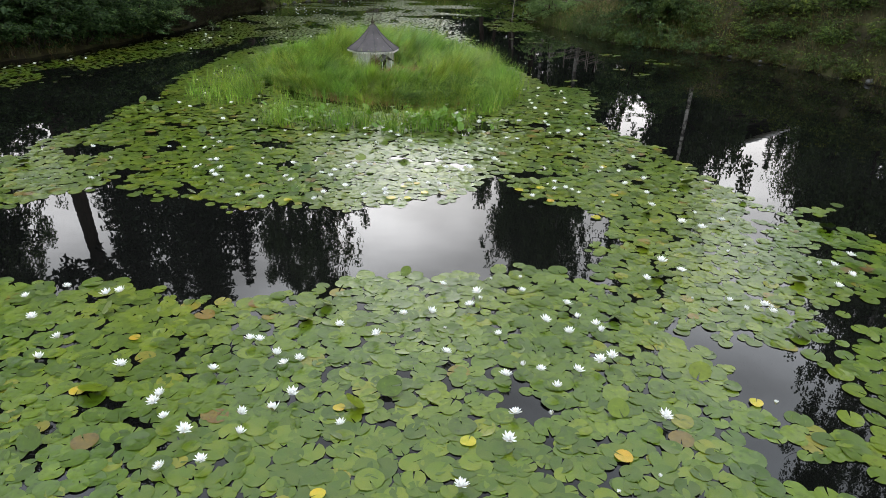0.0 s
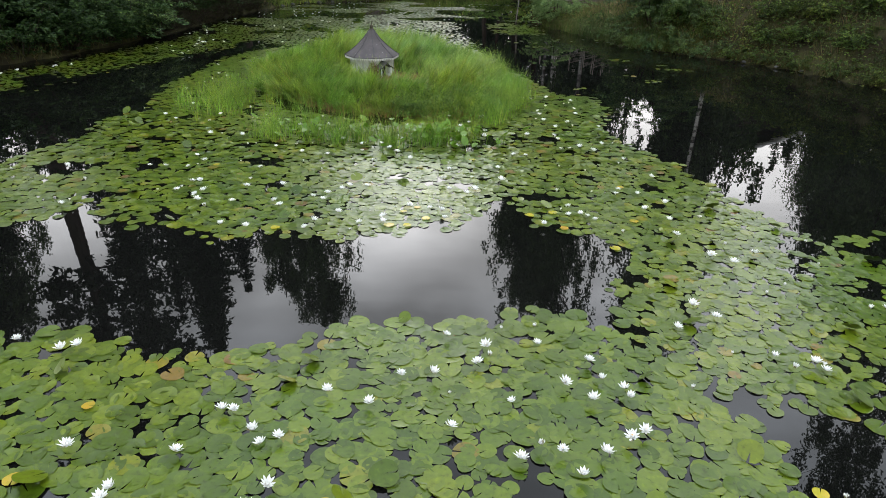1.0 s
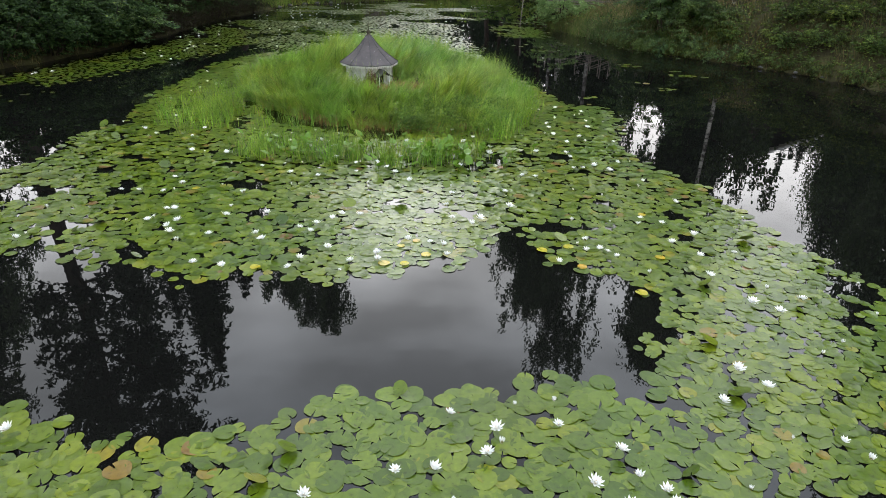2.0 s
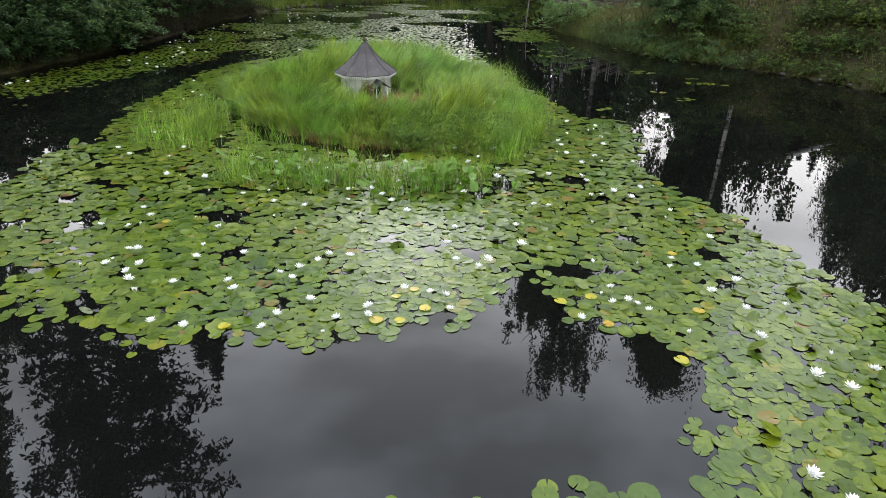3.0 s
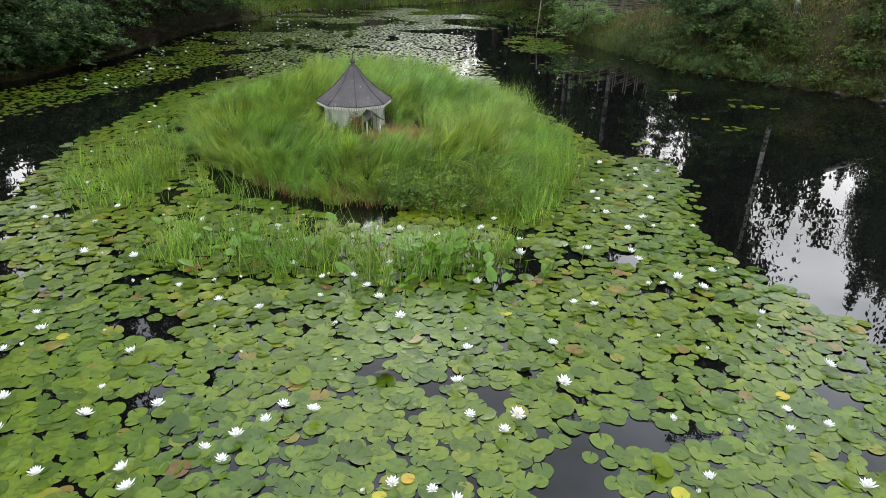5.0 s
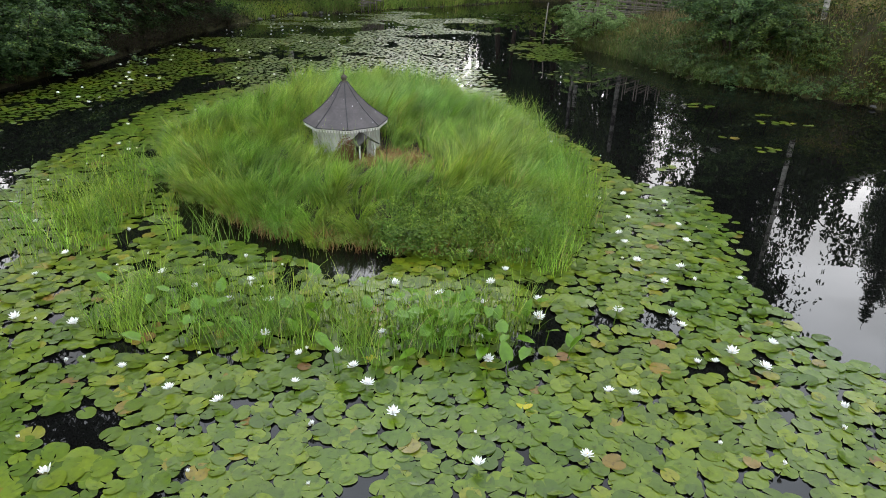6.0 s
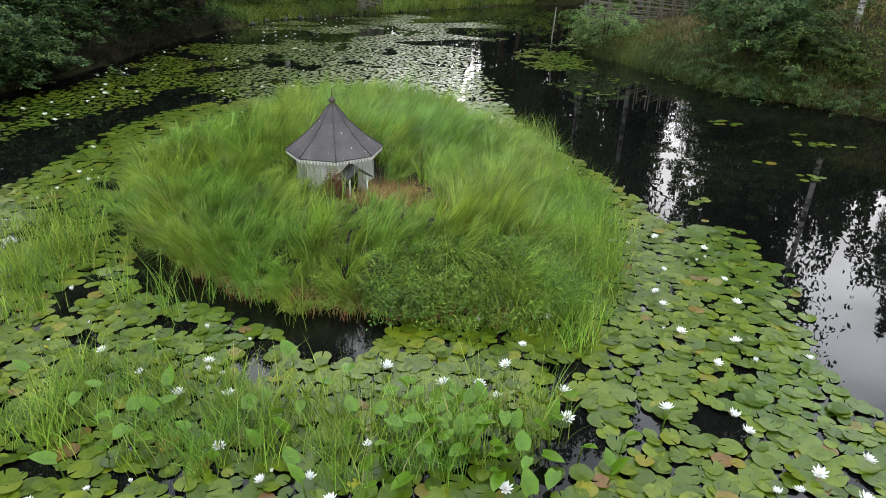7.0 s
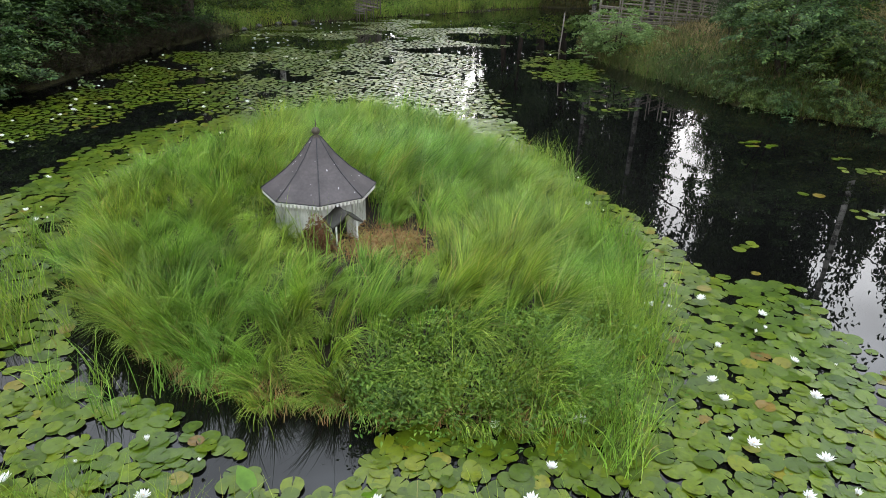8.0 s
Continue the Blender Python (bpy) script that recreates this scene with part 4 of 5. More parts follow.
def build_reeds():
    rng = np.random.default_rng(12)
    belt = [(-3.4, 11.0), (-2.9, 11.7), (-1.8, 11.5), (-0.7, 11.4), (0.5, 11.6), (0.6, 11.0), (-0.7, 10.55), (-1.6, 10.7), (-2.6, 10.7)]
    spots = []
    while len(spots) < 130:
        x, y = rng.uniform(-3.6, 0.9), rng.uniform(10.4, 11.8)
        if bool(inside(belt, [x], [y])[0]):
            spots.append((x, y, -0.02))
    while len(spots) < 235:
        x, y = rng.normal(-4.45, 0.42), rng.normal(13.7, 0.8)
        if not bool(inside(ISLAND, [x], [y])[0]):
            spots.append((x, y, -0.02))
    while len(spots) < 320:
        u = rng.uniform(0, 1)
        spots.append((rng.normal(0.75 + 0.5 * u, 0.22), 12.3 + 2.4 * u + rng.normal(0, 0.15), -0.02))
    while len(spots) < 560:
        u = rng.uniform(0, 1)
        spots.append((1.22 - 0.9 * max(0.0, u - 0.45) + rng.normal(0, 0.2), 13.4 + 5.4 * u + rng.normal(0, 0.15), 0.0))
    while len(spots) < 568:
        spots.append((rng.normal(-2.6, 0.5), rng.normal(12.75, 0.12), -0.02))
    tuft("shore_reeds", spots, rng, (10, 24), (0.24, 0.58), (0.15, 1.3), (0.005, 0.009), 0.07, SEDGE, "thin upright reeds standing among the lily leaves")
    spots = [(rng.normal(-0.98, 0.32), rng.normal(14.97, 0.22), 0.2) for _ in range(130)]
    tuft("dry_grass", spots, rng, (10, 22), (0.12, 0.26), (0.4, 1.8), (0.003, 0.006), 0.07, STRAW, "dry reddish brown grass before the porch")
    spots = []
    front = [(-3.9, 14.75), (-3.4, 14.15), (-2.9, 13.6), (-2.4, 13.2), (-1.9, 12.9), (-1.1, 12.75), (0.1, 12.6), (0.6, 12.9)]
    for a, b in zip(front, front[1:]):
        for u in rng.uniform(0, 1, 16):
            spots.append((a[0] + (b[0] - a[0]) * u + rng.normal(-0.02, 0.05), a[1] + (b[1] - a[1]) * u + rng.normal(-0.09, 0.05), 0.0))
    tuft("dead_sedge", spots, rng, (8, 18), (0.18, 0.34), (0.8, 2.2), (0.004, 0.007), 0.05, STRAW, "brown dead sedge leaves at the waterline")


def build_herbs():
    rng = np.random.default_rng(13)
    n = 13000
    x, y = rng.normal(0.12, 0.45, n), rng.normal(13.1, 0.36, n)
    more = rng.integers(0, 3, n)
    x = np.where(more == 2, rng.normal(-0.62, 0.16, n), x)
    y = np.where(more == 2, rng.normal(12.75, 0.16, n), y)
    x = np.where((more == 1) & (rng.uniform(0, 1, n) < 0.3), rng.normal(-0.95, 0.2, n), x)
    y = np.where((more == 1) & (x < -0.5), rng.normal(15.7, 0.35, n), y)
    top = 0.18 + 0.30 * np.exp(-np.abs(y - 13.3) * 1.2) + 0.08 * wave(x, y, 5.0, 1.0)
    z = rng.uniform(0.15, 1.0, n) * top + 0.02
    c = np.c_[x, y, z]
    nr = rng.normal(0, 0.5, (n, 3)) + np.array([0, 0, 1.0])
    V, F = leaves(c, nr, rng.uniform(0.025, 0.055, n), rng, 0.45)
    tagged(raw("marsh_herbs", V, F, HERB), "dark leafy marsh herbs on the island's shore", "plants", kind="stuff")
    # broad heart-shaped leaves on stalks in front of the island
    kinds = []
    for q in range(3):
        out = [(0.0, 0.0, 0.0), (-0.16, 0.02, 0.02), (0.06, 0.30, 0.07), (0.06, -0.30, 0.07), (0.42, 0.36, 0.06), (0.42, -0.36, 0.06), (0.76, 0.20, 0.0), (0.76, -0.20, 0.0), (1.0, 0.0, -0.07),
               (0.42, 0.0, 0.0), (0.76, 0.0, -0.02), (-0.1, 0.2, 0.05), (-0.1, -0.2, 0.05)]
        fs = [(0, 9, 4, 2), (0, 3, 5, 9), (9, 10, 6, 4), (9, 5, 7, 10), (10, 8, 6), (10, 7, 8), (0, 2, 11), (0, 12, 3)]
        kinds.append((out, fs))
    prng = random.Random(21)
    meshes = [mesh_of("leaf_blade", o, f, BROADLEAF, True) for o, f in kinds]
    for k in range(130):
        u = prng.random()
        x, y = (prng.gauss(-0.15, 0.42), prng.gauss(11.0, 0.22)) if u < 0.7 else (prng.gauss(-1.5, 0.8), prng.gauss(10.95, 0.25))
        h = prng.uniform(0.06, 0.26)
        plant = empty("arum_leaf", pose(x, y, 0, 0, 0, prng.uniform(0, 360)), "glossy heart-shaped leaf on a stalk in shallow water", "plant", "broad leaves by the island")
        v, f = tube([(0, 0, -0.05), (0.02, 0, h * 0.6), (0.03, 0, h)], [0.006, 0.005, 0.004], 5)
        raw("stalk", v, f, BROADLEAF, plant, True)
        ob = new("leaf_blade", meshes[k % 3])
        ob.parent = plant
        s = prng.uniform(0.09, 0.16)
        ob.matrix_basis = pose(0.03, 0, h, prng.uniform(-15, 15), prng.uniform(-62, 12), 0) @ Matrix.Scale(s, 4)


build_sedge()
build_reeds()
build_herbs()


def build_litter():
    """A rusty heap of dead fern beside the porch."""
    rng = np.random.default_rng(14)
    n = 1800
    u = rng.normal(0, 1, (n, 3))
    u /= np.linalg.norm(u, axis=1)[:, None]
    u[:, 2] = np.abs(u[:, 2])
    c = np.array([-1.66, 14.84, 0.20]) + u * np.array([0.17, 0.12, 0.42]) * rng.uniform(0.6, 1.05, n)[:, None]
    V, F = leaves(c, u, rng.uniform(0.02, 0.05, n), rng, 0.35)
    n = 900
    q = rng.normal(0, 1, (n, 2)) * np.array([0.30, 0.20]) + np.array([-1.0, 14.97])
    c2 = np.c_[q, island_height(q[:, 0], q[:, 1]) + rng.uniform(0.03, 0.07, n)]
    V2, F2 = leaves(c2, rng.normal(0, 0.3, (n, 3)) + np.array([0, 0, 1.0]), rng.uniform(0.04, 0.09, n), rng, 0.3)
    tagged(raw("dry_litter", V2, F2, STRAW), "reddish brown dry litter on trodden ground by the porch", "dead plants", kind="stuff")
    tagged(raw("dead_fern_heap", V, F, RUST), "rust-brown heap of dead fern beside the porch", "dead plants", kind="stuff")


build_litter()

# ---- trees, shrubs and bank plants ----


def limb_path(rng, start, way, length, bend, steps=5):
    p, d = Vector(start), Vector(way).normalized()
    out = [p.copy()]
    for _ in range(steps):
        d = (d + Vector((rng.uniform(-bend, bend), rng.uniform(-bend, bend), rng.uniform(-bend, bend) * 0.6))).normalized()
        p = p + d * (length / steps)
        out.append(p.copy())
    return out


def make_shrub(seed, height, width, material, leaf, count, name="shrub", slim=0.5):
    rng, nr = random.Random(seed), np.random.default_rng(seed)
    root = empty(name, pose(0, 0, 0))
    tips = []
    for k in range(9):
        a = 6.28 * k / 9 + rng.uniform(-0.3, 0.3)
        way = (math.cos(a) * 0.75, math.sin(a) * 0.75, rng.uniform(0.7, 1.5))
        path = limb_path(rng, (math.cos(a) * 0.08, math.sin(a) * 0.08, -0.15), way, height * rng.uniform(0.7, 1.05), 0.18)
        v, f = tube(path, [0.03, 0.025, 0.02, 0.014, 0.009, 0.004], 5)
        raw("stem", v, f, BARK, root, True)
        tips += path[2:]
        for q in path[2:]:
            for _ in range(3):
                tips.append(q + Vector((rng.gauss(0, 0.25) * width, rng.gauss(0, 0.25) * width, rng.gauss(0, 0.14) * height)))
    tips = np.array([tuple(t) for t in tips])
    # leaves sit on flat sprays that reach outwards and sag a little
    way = tips * np.array([1, 1, 0]) + nr.normal(0, 0.3 * width, tips.shape) * np.array([1, 1, 0.12])
    way /= np.linalg.norm(way, axis=1)[:, None]
    pick = nr.integers(0, len(tips), count)
    u = nr.uniform(0, 1, count)
    side = np.c_[-way[pick][:, 1], way[pick][:, 0], np.zeros(count)]
    c = tips[pick] + way[pick] * (0.26 * width * u)[:, None] + side * (nr.normal(0, 0.055, count) * width * (1.1 - u))[:, None]
    c[:, 2] += -0.07 * width * u * u + nr.normal(0, 0.018, count) * width
    c[:, 2] = np.maximum(c[:, 2], 0.03)
    nrm = way[pick] * 0.25 + nr.normal(0, 0.3, (count, 3)) + np.array([0, 0, 1.0])
    V, F = leaves(c, nrm, nr.uniform(0.7, 1.3, count) * leaf, nr, slim)
    raw("crown", V, F, material, root)
    return root


def place(kind, x, y, turn, scale, label, category, group="", sink=0.05, z=None):
    h = float(bank_height(np.array([x]), np.array([y]))[0]) if z is None else z
    ob = copy_thing(kind, pose(x, y, max(h, -0.1) - sink, 0, 0, turn))
    ob.scale = (scale, scale, scale)
    return tagged(ob, label, category, group)


def drop(kinds):
    for k in kinds:
        for c in list(k.children_recursive):
            bpy.data.objects.remove(c)
        bpy.data.objects.remove(k)


def build_shrubs():
    rng = random.Random(31)
    mid = [make_shrub(45, 1.8, 1.6, MID_LEAF, 0.095, 5600, "alder_bush"), make_shrub(46, 1.5, 1.8, MID_LEAF, 0.09, 5600, "alder_bush")]
    tall_alder = make_shrub(49, 2.5, 2.0, MID_LEAF, 0.088, 11000, "alder_bush")
    brush = make_shrub(47, 1.6, 1.8, BRUSH_LEAF, 0.09, 3600, "dead_brush", 0.35)
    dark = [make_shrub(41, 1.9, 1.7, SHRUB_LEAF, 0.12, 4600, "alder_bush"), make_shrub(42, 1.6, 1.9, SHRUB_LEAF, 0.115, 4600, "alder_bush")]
    willow = make_shrub(43, 1.25, 1.15, WILLOW_LEAF, 0.10, 5000, "willow_bush", 0.28)
    light = make_shrub(48, 1.3, 1.4, FRESH, 0.11, 3600, "green_bush")
    bright = make_shrub(44, 1.3, 1.3, BRIGHT_LEAF, 0.12, 3600, "raspberry_bush")
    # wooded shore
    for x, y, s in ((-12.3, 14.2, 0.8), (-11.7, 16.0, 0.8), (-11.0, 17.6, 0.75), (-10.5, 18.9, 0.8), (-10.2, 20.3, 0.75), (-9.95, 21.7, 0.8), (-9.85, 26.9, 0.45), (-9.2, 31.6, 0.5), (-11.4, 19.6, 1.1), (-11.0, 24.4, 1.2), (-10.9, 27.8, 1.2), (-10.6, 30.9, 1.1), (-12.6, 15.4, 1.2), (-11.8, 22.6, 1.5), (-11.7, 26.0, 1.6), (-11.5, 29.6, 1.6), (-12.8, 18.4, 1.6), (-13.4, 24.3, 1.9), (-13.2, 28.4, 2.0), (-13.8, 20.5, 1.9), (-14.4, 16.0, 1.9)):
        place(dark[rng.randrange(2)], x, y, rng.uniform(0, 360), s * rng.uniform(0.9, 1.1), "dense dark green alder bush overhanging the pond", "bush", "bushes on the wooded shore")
    for x, y, s in ((-10.1, 22.4, 0.95), (-10.3, 21.2, 1.0), (-10.9, 22.2, 1.25)):
        place(mid[rng.randrange(2)], x, y, rng.uniform(0, 360), s, "light green alder bush at the pond's edge", "bush", "bushes on the wooded shore")
    # brown brush along the waterline, its dark colour also giving the shadow there
    for x, y, s in ((-9.65, 22.6, 0.42), (-9.6, 23.4, 0.45), (-9.55, 24.2, 0.48), (-9.5, 25.0, 0.45), (-9.45, 25.8, 0.5), (-9.45, 26.6, 0.45), (-9.4, 27.4, 0.48), (-9.35, 28.2, 0.45), (-9.25, 29.0, 0.48), (-9.15, 29.8, 0.45), (-9.05, 30.6, 0.45), (-8.85, 31.4, 0.4), (-9.75, 21.8, 0.4), (-10.6, 24.4, 0.8), (-10.5, 26.0, 0.85), (-10.4, 27.7, 0.8), (-10.3, 29.4, 0.8), (-10.1, 30.8, 0.7)):
        place(brush, x, y, rng.uniform(0, 360), s, "brown twiggy brush over the water, coloured dark for shadow", "bush", "brush on the wooded shore")
    # open shore with the fence
    place(willow, 4.1, 28.5, 10, 1.25, "grey-green willow bush at the tip of the bank", "bush")
    for x, y, s in ((5.75, 23.3, 0.5), (6.3, 22.45, 0.48), (7.0, 21.75, 0.45), (5.2, 24.5, 0.3), (7.7, 22.6, 0.6), (7.3, 23.8, 0.75), (7.7, 21.1, 0.36)):
        place(mid[rng.randrange(2)], x, y, rng.uniform(0, 360), s, "dense alder bush leaning over the bank", "bush", "bushes below the fence")
    for x, y, s in ((6.6, 23.3, 0.95), (7.2, 24.4, 0.9)):
        place(tall_alder, x, y, rng.uniform(0, 360), s, "tall rounded alder bush on the open bank", "bush", "bushes below the fence")
    for x, y, s in ((8.35, 20.6, 0.42), (8.95, 19.95, 0.4), (9.5, 19.1, 0.42), (10.1, 18.0, 0.42), (10.5, 17.0, 0.4), (11.0, 15.6, 0.45), (9.2, 20.6, 0.5), (9.9, 19.8, 0.5), (9.6, 21.4, 0.55), (10.4, 20.5, 0.6), (10.6, 18.6, 0.5), (10.4, 22.4, 0.6), (11.5, 19.6, 0.65), (11.6, 21.6, 0.7), (11.4, 17.2, 0.55), (12.4, 18.4, 0.7), (11.4, 23.8, 0.7), (12.6, 15.4, 0.6), (12.8, 20.6, 0.8), (8.0, 21.7, 0.4)):
        place(bright, x, y, rng.uniform(0, 360), s, "fresh green raspberry bush on the sloping bank", "bush", "raspberry bushes")
    # far shore
    for x, y, s in ((-8.6, 35.6, 0.7), (-7.9, 36.4, 0.6), (-7.0, 37.2, 0.75), (-6.2, 38.0, 0.6), (-5.4, 38.4, 0.5), (-9.2, 34.9, 0.8), (-8.9, 37.4, 1.2), (-7.2, 39.2, 1.3), (-5.8, 40.6, 1.2), (-2.4, 42.4, 0.9), (-0.4, 43.6, 0.7), (-10.4, 35.6, 1.4), (0.6, 44.2, 0.9), (2.8, 45.6, 1.1), (-1.4, 43.4, 0.8), (5.4, 46.2, 1.2), (8.8, 45.5, 1.3)):
        place(light if rng.random() < 0.7 else bright, x, y, rng.uniform(0, 360), s, "green bush on the far shore", "bush", "bushes on the far shore")
    drop(dark + mid + [tall_alder, willow, bright, brush, light])


build_shrubs()


def make_birch(seed, height, lean=0.0, stout=0.15, spread=0.26, leaf=0.21, count=14000, bark=BIRCH, low=0.32):
    rng, nr = random.Random(seed), np.random.default_rng(seed)
    root = empty("birch", pose(0, 0, 0))
    trunk = [Vector((lean * (s ** 1.2) * height + 0.12 * math.sin(3 * s), 0.1 * math.sin(4 * s), -0.4 + s * (height + 0.2))) for s in np.linspace(0, 1, 12)]
    v, f = tube(trunk, [stout * (1 - 0.9 * s) + 0.012 for s in np.linspace(0, 1, 12)], 9)
    raw("trunk", v, f, bark, root, True)
    pts, nrm = [], []
    for k in range(34):
        s = rng.uniform(low, 0.97)
        i = int(s * 11)
        base = trunk[i].lerp(trunk[min(i + 1, 11)], s * 11 - i)
        a = rng.uniform(0, 6.28)
        L = height * spread * (1.15 - s) * rng.uniform(0.75, 1.2) + 0.5
        path = limb_path(rng, base, (math.cos(a), math.sin(a), 0.75), L, 0.16)
        if k < 16:
            v, f = tube(path, [0.05, 0.04, 0.03, 0.02, 0.012, 0.006], 5)
            raw("limb", v, f, BARK, root, True)
        for q in path[1:]:
            for _ in range(2):
                off = Vector((rng.gauss(0, 0.35), rng.gauss(0, 0.35), rng.gauss(0, 0.2)))
                drop_len = rng.uniform(0.6, 2.1)
                m = max(3, count // (34 * 10))
                for w in range(m):
                    u = w / m
                    pts.append(tuple(q + off + Vector((rng.gauss(0, 0.10), rng.gauss(0, 0.10), -drop_len * u))))
                    nrm.append((rng.gauss(0, 1), rng.gauss(0, 1), 0.4))
    V, F = leaves(np.array(pts), np.array(nrm), nr.uniform(0.7, 1.3, len(pts)) * leaf, nr, 0.5, 1.0)
    raw("crown", V, F, TREE_LEAF, root)
    return root


def make_spruce(seed, height, leaf=0.42, width=0.17, dense=20):
    rng, nr = random.Random(seed), np.random.default_rng(seed)
    root = empty("spruce", pose(0, 0, 0))
    v, f = tube([(0, 0, -0.4), (0, 0, height * 0.4), (0, 0, height)], [0.22, 0.14, 0.015], 8)
    raw("trunk", v, f, BARK, root, True)
    pts, nrm = [], []
    z = height * 0.10
    while z < height * 0.985:
        s = z / height
        L = width * height * (1 - s) ** 0.85 * rng.uniform(0.85, 1.15) + 0.15
        n = rng.randint(6, 8)
        for k in range(n):
            a = 6.28 * k / n + rng.uniform(-0.4, 0.4)
            ln = L * rng.uniform(0.7, 1.1)
            m = max(3, int(ln * dense))
            for w in range(m):
                u = (w + rng.random()) / m
                side = rng.gauss(0, 0.17) * (1 - 0.5 * u) * ln
                hang = -0.30 * ln * u + 0.16 * ln * u * u - abs(rng.gauss(0, 0.14))
                pts.append((math.cos(a) * ln * u - math.sin(a) * side, math.sin(a) * ln * u + math.cos(a) * side, z + hang))
                nrm.append((math.cos(a) * 0.3 + rng.gauss(0, 0.5), math.sin(a) * 0.3 + rng.gauss(0, 0.5), 1.0 + rng.gauss(0, 0.4)))
        z += height * rng.uniform(0.018, 0.030)
    V, F = leaves(np.array(pts), np.array(nrm), nr.uniform(0.6, 1.2, len(pts)) * leaf, nr, 0.34, 0.6)
    raw("crown", V, F, NEEDLE, root)
    return root


def make_pine(seed, height, lean):
    rng, nr = random.Random(seed), np.random.default_rng(seed)
    root = empty("pine", pose(0, 0, 0))
    trunk = [Vector((lean * s * height, 0.0, -0.4 + s * (height + 0.2))) for s in np.linspace(0, 1, 10)]
    v, f = tube(trunk, [0.30 * (1 - 0.85 * s) + 0.02 for s in np.linspace(0, 1, 10)], 10)
    raw("trunk", v, f, BARK, root, True)
    pts, nrm = [], []
    for k in range(34):
        s = rng.uniform(0.42, 1.0)
        i = min(int(s * 9), 8)
        base = trunk[i].lerp(trunk[i + 1], s * 9 - i)
        a = rng.uniform(0, 6.28)
        path = limb_path(rng, base, (math.cos(a), math.sin(a), 0.25), rng.uniform(2.2, 4.4) * (1.15 - 0.5 * s) * (1.2 if math.cos(a) > 0 else 0.5), 0.22)
        v, f = tube(path, [0.08, 0.065, 0.05, 0.035, 0.022, 0.01], 6)
        raw("limb", v, f, BARK, root, True)
        for q in path[2:]:
            for _ in range(9):
                c = q + Vector((rng.gauss(0, 0.42), rng.gauss(0, 0.42), rng.gauss(0, 0.22)))
                for _ in range(15):
                    pts.append(tuple(c + Vector((rng.gauss(0, 0.13), rng.gauss(0, 0.13), rng.gauss(0, 0.09)))))
                    nrm.append((rng.gauss(0, 1), rng.gauss(0, 1), rng.gauss(0.3, 1)))
    V, F = leaves(np.array(pts), np.array(nrm), nr.uniform(0.7, 1.3, len(pts)) * 0.23, nr, 0.45)
    raw("crown", V, F, NEEDLE, root)
    return root


